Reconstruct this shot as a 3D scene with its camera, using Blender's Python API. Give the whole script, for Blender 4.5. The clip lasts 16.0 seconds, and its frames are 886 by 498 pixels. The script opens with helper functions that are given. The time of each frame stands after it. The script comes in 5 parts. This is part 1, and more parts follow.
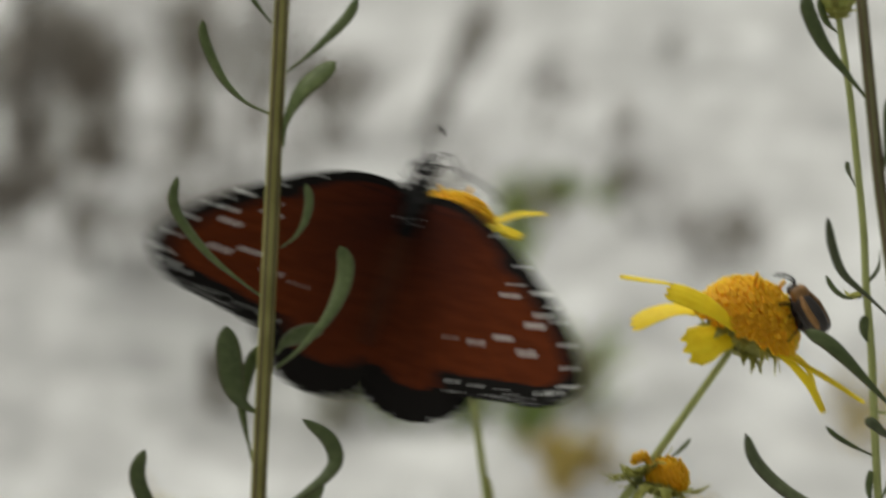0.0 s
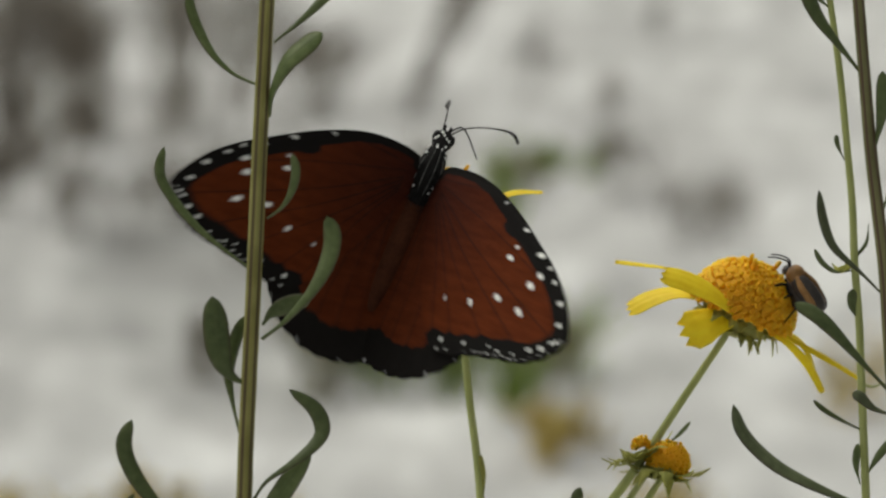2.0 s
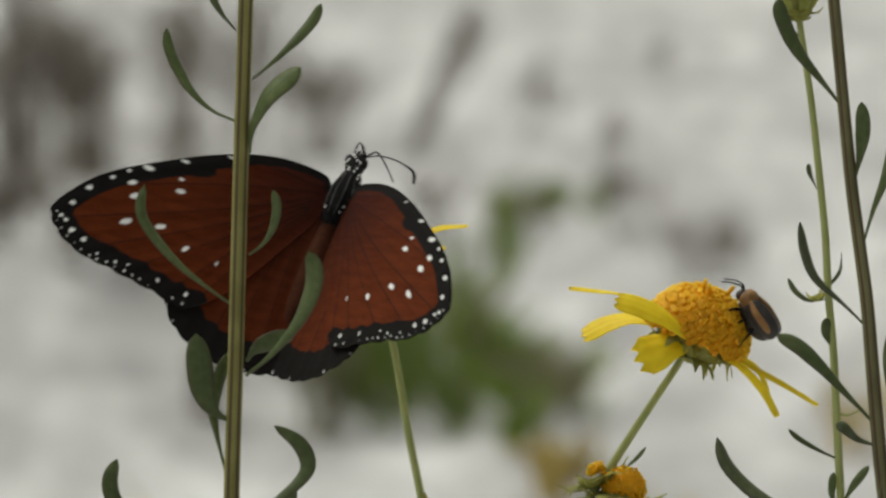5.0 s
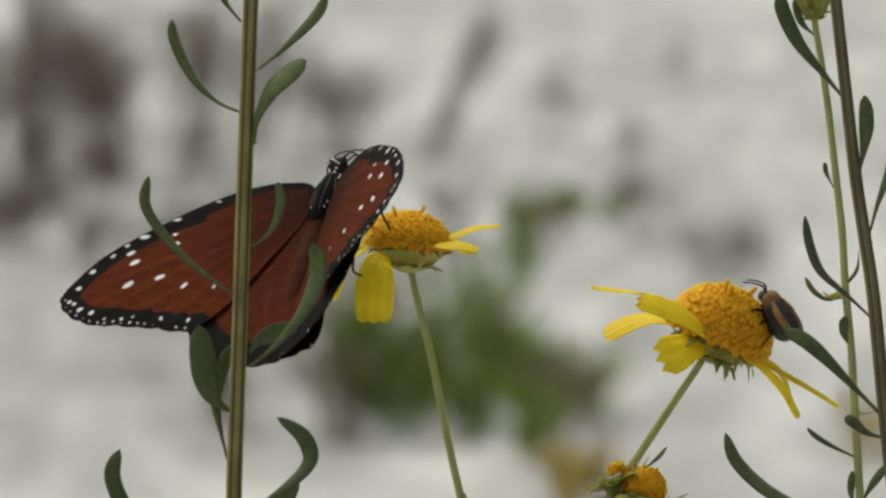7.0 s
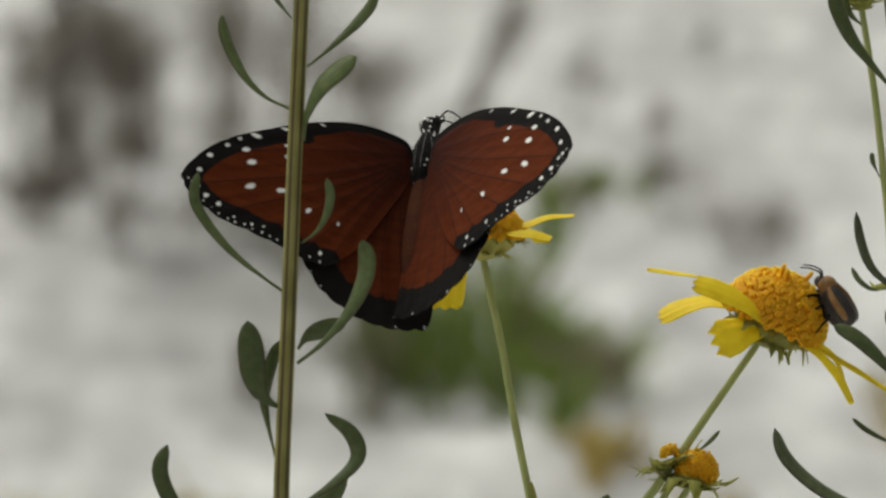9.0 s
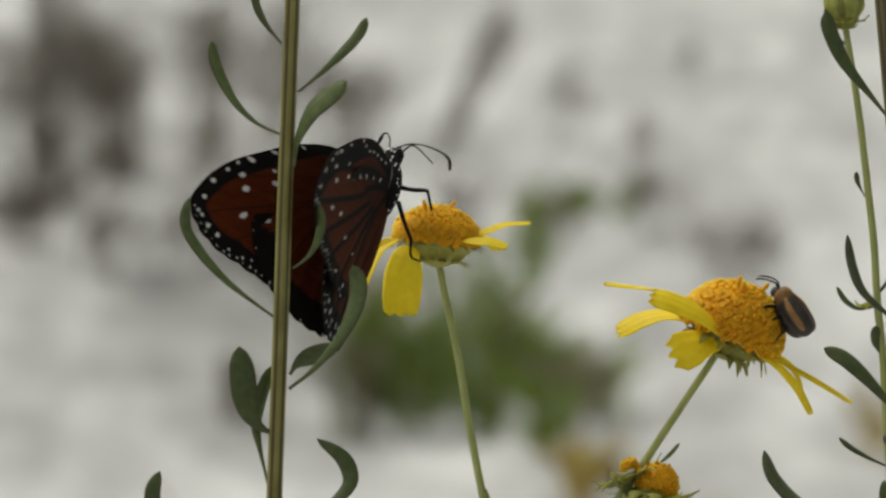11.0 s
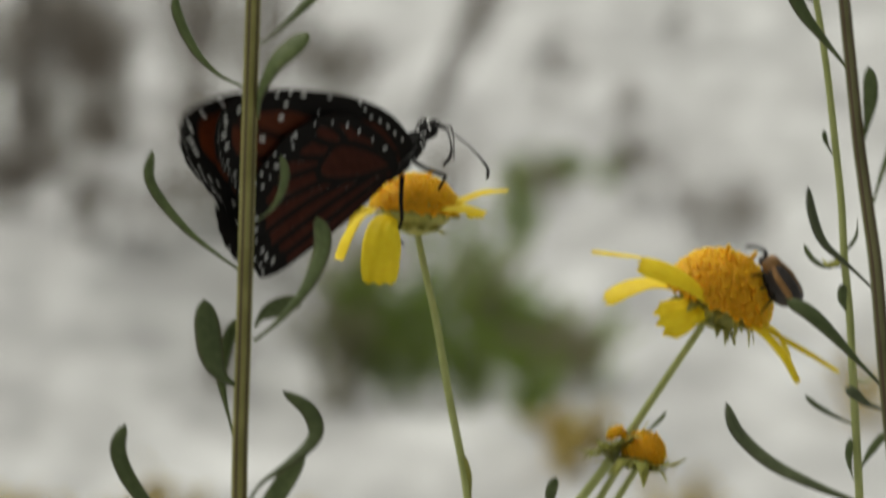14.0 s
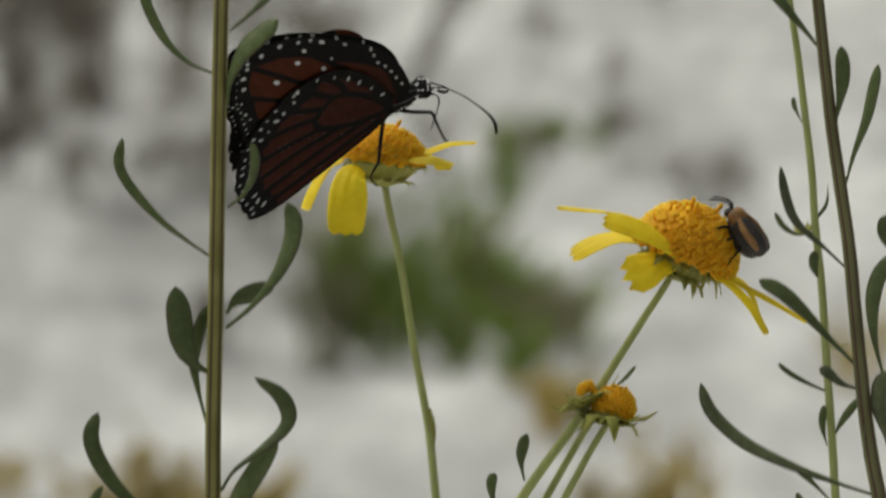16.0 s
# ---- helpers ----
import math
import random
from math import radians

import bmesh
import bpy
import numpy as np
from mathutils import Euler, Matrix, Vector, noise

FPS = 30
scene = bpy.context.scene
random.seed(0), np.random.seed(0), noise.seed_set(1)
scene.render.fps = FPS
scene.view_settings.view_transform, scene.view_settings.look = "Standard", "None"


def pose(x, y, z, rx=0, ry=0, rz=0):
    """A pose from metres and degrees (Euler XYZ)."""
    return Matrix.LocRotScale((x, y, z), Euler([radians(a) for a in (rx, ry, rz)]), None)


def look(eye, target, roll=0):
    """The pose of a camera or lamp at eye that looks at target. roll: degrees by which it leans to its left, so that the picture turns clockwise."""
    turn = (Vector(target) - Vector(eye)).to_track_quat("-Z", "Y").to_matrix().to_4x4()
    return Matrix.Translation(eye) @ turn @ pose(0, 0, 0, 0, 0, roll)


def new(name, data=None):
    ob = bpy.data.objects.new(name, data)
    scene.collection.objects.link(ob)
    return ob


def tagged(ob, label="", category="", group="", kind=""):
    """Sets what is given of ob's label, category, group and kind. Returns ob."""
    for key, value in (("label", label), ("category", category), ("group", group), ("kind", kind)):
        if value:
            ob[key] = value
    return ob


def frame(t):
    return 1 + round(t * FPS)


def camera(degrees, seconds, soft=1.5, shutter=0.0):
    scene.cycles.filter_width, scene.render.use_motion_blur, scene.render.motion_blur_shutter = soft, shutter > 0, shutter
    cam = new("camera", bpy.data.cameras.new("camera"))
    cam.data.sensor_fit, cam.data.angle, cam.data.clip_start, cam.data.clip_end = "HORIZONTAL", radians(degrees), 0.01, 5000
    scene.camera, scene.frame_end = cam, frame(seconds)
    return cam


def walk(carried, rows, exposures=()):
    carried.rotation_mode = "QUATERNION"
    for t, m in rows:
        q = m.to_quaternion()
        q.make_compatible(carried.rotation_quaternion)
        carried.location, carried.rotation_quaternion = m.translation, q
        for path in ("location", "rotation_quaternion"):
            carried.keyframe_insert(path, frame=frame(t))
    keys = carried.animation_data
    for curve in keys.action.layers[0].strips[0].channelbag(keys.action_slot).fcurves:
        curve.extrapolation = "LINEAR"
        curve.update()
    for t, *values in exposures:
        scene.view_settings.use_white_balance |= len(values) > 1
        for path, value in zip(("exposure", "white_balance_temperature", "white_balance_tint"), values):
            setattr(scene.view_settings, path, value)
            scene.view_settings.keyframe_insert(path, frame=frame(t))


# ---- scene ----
# Camera: a long lens on a tripod head that drifts by fractions of a degree; the subject stands one metre away.
FIELD, EYE, DIP = 7.476, 0.62, 10.0
cam = camera(FIELD, 16.0, soft=2.5, shutter=0.85)
cam.data.dof.use_dof = True
cam.data.dof.focus_distance = 0.988
cam.data.dof.aperture_fstop = 40.0
VIEW = pose(0, 0, EYE, 90 - DIP, 0, 0)
SUBJECT = VIEW @ pose(0, 0, -1.0)          # the plane of the flowers: x right, y up, z to the camera
# seconds, degrees of pan and tilt from the middle of the drift
PAN = [
    (0, -0.0191, 0.5300),
    (0.5, -0.0477, 0.6446),
    (1, -0.1003, 0.5300),
    (1.5, -0.1289, 0.3581),
    (2, -0.1432, 0.2817),
    (2.5, -0.1289, 0.2722),
    (3, -0.1146, 0.3008),
    (3.5, -0.1241, 0.3963),
    (4, -0.1241, 0.4393),
    (4.5, -0.1241, 0.5586),
    (7, 0.0286, 0.6446),
    (7.5, 0.0812, 0.5777),
    (8, 0.1910, 0.4536),
    (8.5, 0.2865, 0.4679),
    (9, 0.2769, 0.4775),
    (9.5, 0.2722, 0.5443),
    (12, 0.0668, 0.6255),
    (12.5, 0.0668, 0.6255),
    (13, 0.0382, 0.6016),
    (13.5, 0.0382, 0.5730),
    (14, 0.0095, 0.3485),
    (14.5, 0.0000, 0.0000),
    (15, -0.0143, -0.0430),
    (15.5, -0.0621, -0.0525),
    (16, -0.1050, 0.0382),
]
walk(cam, [(t, pose(0, 0, EYE, 90 - DIP + tilt, 0, pan)) for t, pan, tilt in PAN], [(0, -0.49), (13.5, -0.47), (14.5, -0.49), (15.5, -0.54), (16, -0.57)])

# ---- light: bright overcast ----
sky_world = bpy.data.worlds.new("overcast_sky")
scene.world = sky_world
sky_world.use_nodes = True
wn, wl = sky_world.node_tree.nodes, sky_world.node_tree.links
sky = wn.new("ShaderNodeTexSky")
sky.sky_type = "NISHITA"
sky.sun_disc = False
sky.sun_elevation, sky.sun_rotation = radians(59), radians(294)
sky.air_density, sky.dust_density, sky.ozone_density = 1.0, 6.0, 0.6
soften = wn.new("ShaderNodeHueSaturation")
soften.inputs["Saturation"].default_value = 0.12
wl.new(sky.outputs[0], soften.inputs["Color"])
veil = wn.new("ShaderNodeMix")
veil.data_type, veil.blend_type = "RGBA", "MULTIPLY"
veil.inputs[0].default_value, veil.inputs[7].default_value = 1.0, (0.990, 1.0, 0.920, 1)
wl.new(soften.outputs[0], veil.inputs[6])
wl.new(veil.outputs[2], wn["Background"].inputs[0])
wn["Background"].inputs[1].default_value = 0.15
sun_lamp = bpy.data.lights.new("sun", "SUN")
sun_lamp.energy, sun_lamp.angle, sun_lamp.color = 1.1, radians(40), (1.0, 0.965, 0.86)
sun = new("sun", sun_lamp)
sun.matrix_world = look((-3.3, 1.5, 6), (0, 0, 0))


# ---- materials ----
def material(name, rough=0.6, spec=0.4):
    m = bpy.data.materials.new(name)
    m.use_nodes = True
    b = m.node_tree.nodes["Principled BSDF"]
    b.inputs["Roughness"].default_value = rough
    b.inputs["Specular IOR Level"].default_value = spec
    return m, m.node_tree.nodes, m.node_tree.links, b


def noise_node(n, l, scale, detail=4.0, coords="Object", stretch=(1, 1, 1)):
    tc = n.new("ShaderNodeTexCoord")
    mp = n.new("ShaderNodeMapping")
    mp.inputs["Scale"].default_value = stretch
    tx = n.new("ShaderNodeTexNoise")
    tx.inputs["Scale"].default_value = scale
    tx.inputs["Detail"].default_value = detail
    l.new(tc.outputs[coords], mp.inputs[0])
    l.new(mp.outputs[0], tx.inputs["Vector"])
    return tx


def ramp(n, l, source, stops):
    r = n.new("ShaderNodeValToRGB")
    e = r.color_ramp.elements
    while len(e) < len(stops):
        e.new(0.5)
    for k, (p, c) in zip(e, stops):
        k.position, k.color = p, (*c, 1)
    l.new(source, r.inputs[0])
    return r


def mixed(n, l, fac, a, b, mode="MIX"):
    m = n.new("ShaderNodeMix")
    m.data_type, m.blend_type = "RGBA", mode
    for socket, v in ((m.inputs[0], fac), (m.inputs[6], a), (m.inputs[7], b)):
        if isinstance(v, (int, float)):
            socket.default_value = v
        elif isinstance(v, tuple):
            socket.default_value = (*v, 1)
        else:
            l.new(v, socket)
    return m.outputs[2]


def bumped(n, l, b, height, strength, distance):
    bp = n.new("ShaderNodeBump")
    bp.inputs["Strength"].default_value = strength
    bp.inputs["Distance"].default_value = distance
    l.new(height, bp.inputs["Height"])
    l.new(bp.outputs[0], b.inputs["Normal"])


def organic(name, dark, mid, light, scale, rough=0.55, spec=0.35, bump=0.25, depth=0.0002, stretch=(1, 1, 1), vary=0.25, glow=0.0, thin=0.0):
    """Plant tissue: mottled at two scales, a different tone for each piece, thin enough to let some light through."""
    m, n, l, b = material(name, rough, spec)
    fine, broad = noise_node(n, l, scale, 5, stretch=stretch), noise_node(n, l, scale * 0.18, 2)
    c = ramp(n, l, fine.outputs["Fac"], [(0.3, dark), (0.52, mid), (0.75, light)]).outputs[0]
    c = mixed(n, l, 0.5, c, ramp(n, l, broad.outputs["Fac"], [(0.35, tuple(v * 0.75 for v in mid)), (0.7, light)]).outputs[0])
    info = n.new("ShaderNodeObjectInfo")
    tone = n.new("ShaderNodeMapRange")
    tone.inputs["To Min"].default_value, tone.inputs["To Max"].default_value = 1 - vary, 1 + vary
    l.new(info.outputs["Random"], tone.inputs[0])
    hs = n.new("ShaderNodeHueSaturation")
    l.new(tone.outputs[0], hs.inputs["Value"])
    l.new(c, hs.inputs["Color"])
    l.new(hs.outputs[0], b.inputs["Base Color"])
    if glow:
        b.inputs["Subsurface Weight"].default_value = glow
        b.inputs["Subsurface Radius"].default_value = (0.002, 0.002, 0.0008)
        b.inputs["Subsurface Scale"].default_value = 0.5
    bumped(n, l, b, fine.outputs["Fac"], bump, depth)
    if thin:
        let_through(m, hs.outputs[0], thin)
    return m


def let_through(m, colour, share):
    """Thin tissue: a share of the light passes to the far side."""
    n, l = m.node_tree.nodes, m.node_tree.links
    t, mx = n.new("ShaderNodeBsdfTranslucent"), n.new("ShaderNodeMixShader")
    l.new(colour, t.inputs["Color"])
    mx.inputs[0].default_value = share
    l.new(n["Principled BSDF"].outputs[0], mx.inputs[1])
    l.new(t.outputs[0], mx.inputs[2])
    l.new(mx.outputs[0], n["Material Output"].inputs["Surface"])


LEAF = organic("leaf_green", (0.062, 0.092, 0.026), (0.100, 0.138, 0.042), (0.155, 0.192, 0.072), 900, 0.48, 0.4, 0.3, 0.0002, thin=0.22)
LEAF_DARK = organic("leaf_dusky", (0.066, 0.082, 0.037), (0.105, 0.128, 0.058), (0.155, 0.176, 0.088), 900, 0.5, 0.4, 0.3, 0.0002, thin=0.2)
def rimmed(mat, rib, rim):
    """A paler midrib and a ruddy edge on a leaf."""
    n, l = mat.node_tree.nodes, mat.node_tree.links
    b = n["Principled BSDF"]
    old = b.inputs["Base Color"].links[0].from_socket
    a = n.new("ShaderNodeAttribute")
    a.attribute_name = "across"
    near = ramp(n, l, a.outputs["Fac"], [(0.0, (0.55, 0.55, 0.55)), (0.16, (0, 0, 0))])
    edge = ramp(n, l, a.outputs["Fac"], [(0.72, (0, 0, 0)), (1.0, (0.8, 0.8, 0.8))])
    c = mixed(n, l, near.outputs[0], old, rib)
    l.new(mixed(n, l, edge.outputs[0], c, rim), b.inputs["Base Color"])
    return mat


def striped(mat, groove, start=0.42):
    """Lay a second tone into the grooves of a ridged stem."""
    n, l = mat.node_tree.nodes, mat.node_tree.links
    b = n["Principled BSDF"]
    old = b.inputs["Base Color"].links[0].from_socket
    a = n.new("ShaderNodeAttribute")
    a.attribute_name = "groove"
    r = ramp(n, l, a.outputs["Fac"], [(start, (0, 0, 0)), (0.9, (0.9, 0.9, 0.9))])
    l.new(mixed(n, l, r.outputs[0], old, groove), b.inputs["Base Color"])
    return mat


rimmed(LEAF, (0.085, 0.105, 0.036), (0.075, 0.058, 0.032))
rimmed(LEAF_DARK, (0.058, 0.058, 0.028), (0.045, 0.026, 0.021))
STEM = organic("stem_olive", (0.130, 0.122, 0.026), (0.200, 0.188, 0.045), (0.290, 0.272, 0.090), 900, 0.55, 0.35, 0.4, 0.0002, (1, 0.06, 1), 0.05)
striped(STEM, (0.046, 0.023, 0.011))
STEM_RED = organic("stem_reddish", (0.078, 0.074, 0.026), (0.128, 0.124, 0.046), (0.180, 0.174, 0.074), 800, 0.55, 0.35, 0.4, 0.0002, (1, 0.05, 1), 0.05)
striped(STEM_RED, (0.062, 0.024, 0.020), 0.6)
STEM_PALE = organic("stem_pale_green", (0.340, 0.380, 0.120), (0.440, 0.480, 0.170), (0.540, 0.570, 0.240), 1000, 0.55, 0.35, 0.3, 0.0002, (1, 0.1, 1), 0.08, thin=0.3)
PETAL = organic("petal_yellow", (0.860, 0.580, 0.006), (0.930, 0.680, 0.010), (0.950, 0.770, 0.030), 700, 0.55, 0.3, 0.3, 0.0002, (1, 1, 1), 0.08, 0.15, thin=0.18)
FLORET = organic("floret_orange_yellow", (0.910, 0.360, 0.006), (0.940, 0.435, 0.008), (0.950, 0.530, 0.020), 1500, 0.6, 0.3, 0.3, 0.0001, (1, 1, 1), 0.06, 0.6, thin=0.10)
SEPAL = organic("sepal_green", (0.280, 0.290, 0.060), (0.420, 0.420, 0.100), (0.520, 0.510, 0.160), 1100, 0.6, 0.3, 0.3, 0.0002, thin=0.42)
TWIG = organic("dry_twig_grey_brown", (0.155, 0.132, 0.106), (0.220, 0.190, 0.155), (0.295, 0.260, 0.215), 120, 0.8, 0.2, 0.3, 0.001)
WEED = organic("weed_leaf_green", (0.240, 0.340, 0.055), (0.320, 0.430, 0.085), (0.400, 0.500, 0.130), 80, 0.65, 0.3, 0.2, 0.001, thin=0.6)
WEED_DRY = organic("weed_leaf_olive_dry", (0.270, 0.250, 0.150), (0.360, 0.335, 0.210), (0.440, 0.415, 0.280), 80, 0.7, 0.2, 0.2, 0.001, thin=0.5)
BUD = organic("bud_yellow_green", (0.300, 0.330, 0.060), (0.400, 0.430, 0.100), (0.520, 0.530, 0.170), 1100, 0.6, 0.3, 0.3, 0.0002, thin=0.3)
STRAW = organic("straw_yellow_bloom", (0.520, 0.400, 0.100), (0.660, 0.530, 0.160), (0.760, 0.650, 0.270), 80, 0.7, 0.2, 0.2, 0.001, thin=0.45)
CHITIN = organic("chitin_black", (0.004, 0.004, 0.004), (0.008, 0.007, 0.007), (0.020, 0.018, 0.018), 1600, 0.85, 0.12, 0.3, 0.0001)
ABDOMEN = organic("abdomen_brown", (0.034, 0.010, 0.005), (0.055, 0.017, 0.008), (0.080, 0.027, 0.012), 1600, 0.9, 0.1, 0.4, 0.0001)
HAIR_GREY = organic("thorax_hair_grey", (0.03, 0.03, 0.03), (0.09, 0.09, 0.085), (0.24, 0.24, 0.23), 2200, 0.9, 0.1)
HAIR_DARK = organic("thorax_hair_dark", (0.006, 0.006, 0.006), (0.016, 0.016, 0.017), (0.050, 0.050, 0.052), 2200, 0.9, 0.1)
SCALE_WHITE = organic("white_scales", (0.60, 0.60, 0.58), (0.72, 0.72, 0.70), (0.80, 0.80, 0.78), 1600, 0.7, 0.2)
BEETLE_DARK = organic("beetle_dark_brown", (0.010, 0.008, 0.008), (0.024, 0.019, 0.018), (0.055, 0.044, 0.040), 1200, 0.35, 0.5, 0.2, 0.0001)
BEETLE_TAN = organic("beetle_tan", (0.14, 0.065, 0.018), (0.24, 0.12, 0.035), (0.34, 0.19, 0.075), 1200, 0.45, 0.4, 0.2, 0.0001)


def sand_material():
    m, n, l, b = material("pale_sand", 0.9, 0.15)
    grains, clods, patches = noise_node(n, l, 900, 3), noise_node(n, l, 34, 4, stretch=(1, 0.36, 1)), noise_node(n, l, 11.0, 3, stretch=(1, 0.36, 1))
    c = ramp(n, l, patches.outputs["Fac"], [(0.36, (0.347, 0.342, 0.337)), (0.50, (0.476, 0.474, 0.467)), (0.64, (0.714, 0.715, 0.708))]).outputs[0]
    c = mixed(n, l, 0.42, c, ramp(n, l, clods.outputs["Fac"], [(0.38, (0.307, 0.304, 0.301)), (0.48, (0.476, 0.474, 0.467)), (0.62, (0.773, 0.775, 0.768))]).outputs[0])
    c = mixed(n, l, 0.2, c, ramp(n, l, grains.outputs["Fac"], [(0.3, (0.347, 0.340, 0.335)), (0.7, (0.743, 0.740, 0.731))]).outputs[0])
    # a wide ellipse of greyer sand colour, between the shrubs and the weeds
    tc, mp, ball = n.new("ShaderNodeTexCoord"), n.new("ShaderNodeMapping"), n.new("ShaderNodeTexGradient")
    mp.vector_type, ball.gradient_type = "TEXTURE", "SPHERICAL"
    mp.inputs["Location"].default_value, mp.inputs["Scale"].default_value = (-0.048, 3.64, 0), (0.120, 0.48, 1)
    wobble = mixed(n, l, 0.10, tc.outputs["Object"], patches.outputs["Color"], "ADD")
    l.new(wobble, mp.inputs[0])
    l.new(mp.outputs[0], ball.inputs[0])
    grey_patch = ramp(n, l, ball.outputs["Fac"], [(0.0, (1, 1, 1)), (0.5, (0.610, 0.610, 0.604))])
    c = mixed(n, l, 1.0, c, grey_patch.outputs[0], "MULTIPLY")
    l.new(c, b.inputs["Base Color"])
    bumped(n, l, b, clods.outputs["Fac"], 0.5, 0.01)
    return m


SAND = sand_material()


def scales(name, ground, base, black, white):
    """Wing scales: the black and the white of the pattern come from the distances stored on the mesh (mm, positive inside)."""
    m, n, l, b = material(name, 0.8, 0.06)

    def inside(attr, soft):
        a = n.new("ShaderNodeAttribute")
        a.attribute_name = attr
        r = n.new("ShaderNodeMapRange")
        r.inputs["From Min"].default_value, r.inputs["From Max"].default_value = -soft, soft
        l.new(a.outputs["Fac"], r.inputs[0])
        return r.outputs[0]
    fine, streak = noise_node(n, l, 2600, 3), noise_node(n, l, 420, 4, stretch=(2.2, 0.5, 1))
    c = mixed(n, l, inside("duskiness", 1.0), ground, base)
    c = mixed(n, l, 0.6, c, ramp(n, l, streak.outputs["Fac"], [(0.3, (0.62, 0.60, 0.60)), (0.7, (1.18, 1.2, 1.2))]).outputs[0], "MULTIPLY")
    c = mixed(n, l, inside("black_mm", 0.14), c, black)
    c = mixed(n, l, inside("white_mm", 0.10), c, white)
    c = mixed(n, l, 0.35, c, ramp(n, l, fine.outputs["Fac"], [(0.3, (0.7, 0.7, 0.7)), (0.7, (1.2, 1.2, 1.2))]).outputs[0], "MULTIPLY")
    l.new(c, b.inputs["Base Color"])
    bumped(n, l, b, streak.outputs["Fac"], 0.25, 0.0003)
    return m


FORE_UPPER = scales("forewing_upper_scales", (0.100, 0.0205, 0.0050), (0.034, 0.008, 0.005), (0.0090, 0.0080, 0.0074), (0.80, 0.80, 0.77))
HIND_UPPER = scales("hindwing_upper_scales", (0.090, 0.0190, 0.0055), (0.044, 0.012, 0.006), (0.0100, 0.0086, 0.0078), (0.55, 0.55, 0.54))
FORE_UNDER = scales("forewing_under_scales", (0.064, 0.0165, 0.007), (0.028, 0.009, 0.006), (0.0068, 0.0061, 0.0057), (0.55, 0.55, 0.53))
HIND_UNDER = scales("hindwing_under_scales", (0.044, 0.012, 0.007), (0.030, 0.009, 0.006), (0.0068, 0.0061, 0.0057), (0.50, 0.50, 0.49))


# ---- building blocks (millimetres in, metres out) ----
def mesh_from(verts, faces, name="m", smooth=True):
    me = bpy.data.meshes.new(name)
    me.from_pydata([tuple(c * 0.001 for c in v) for v in verts], [], faces)
    me.update()
    if smooth:
        me.polygons.foreach_set("use_smooth", [True] * len(me.polygons))
    return me


def part(name, me, mat, parent, label="", m=None):
    ob = new(name, me)
    if mat is not None and not me.materials:
        me.materials.append(mat)
    ob.parent = parent
    if m is not None:
        ob.matrix_basis = m
    if label:
        tagged(ob, label)
    return ob


def curve_through(points, n):
    """n + 1 points along a smooth line through the given ones."""
    p = [Vector(q) for q in points]
    p = [2 * p[0] - p[1], *p, 2 * p[-1] - p[-2]]
    out = []
    for i in range(n + 1):
        s = i / n * (len(p) - 3)
        k = min(int(s), len(p) - 4)
        u = s - k
        a, b, c, d = p[k:k + 4]
        out.append(0.5 * (2 * b + (c - a) * u + (2 * a - 5 * b + 4 * c - d) * u * u + (3 * b - 3 * c + d - a) * u ** 3))
    return out


def tube(points, radii, n=24, sides=10, ridges=0.0):
    """A round, or ridged, stalk along a line; radii are spread evenly over it. Rounded ends."""
    line = curve_through(points, n)
    verts, faces = [], []
    side = Vector((0, 0, 1))
    for i, c in enumerate(line):
        t = (line[min(i + 1, n)] - line[max(i - 1, 0)]).normalized()
        side = (side - t * side.dot(t)).normalized()
        up = t.cross(side)
        s = i / n * (len(radii) - 1)
        k = min(int(s), len(radii) - 2)
        r = radii[k] + (radii[k + 1] - radii[k]) * (s - k)
        for j in range(sides):
            a = 2 * math.pi * j / sides
            q = r * (1 + ridges * math.cos(5 * a + 0.9))
            verts.append(c + side * q * math.cos(a) + up * q * math.sin(a))
    for i in range(n):
        for j in range(sides):
            k = (j + 1) % sides
            faces.append((i * sides + j, i * sides + k, (i + 1) * sides + k, (i + 1) * sides + j))
    faces.append(tuple(range(sides))[::-1])
    faces.append(tuple(n * sides + j for j in range(sides)))
    me = mesh_from(verts, faces)
    if ridges:
        at = me.attributes.new("groove", "FLOAT", "POINT")
        at.data.foreach_set("value", [0.5 - 0.5 * math.cos(10 * math.pi * j / sides + 0.9) for i in range(n + 1) for j in range(sides)])
    return me


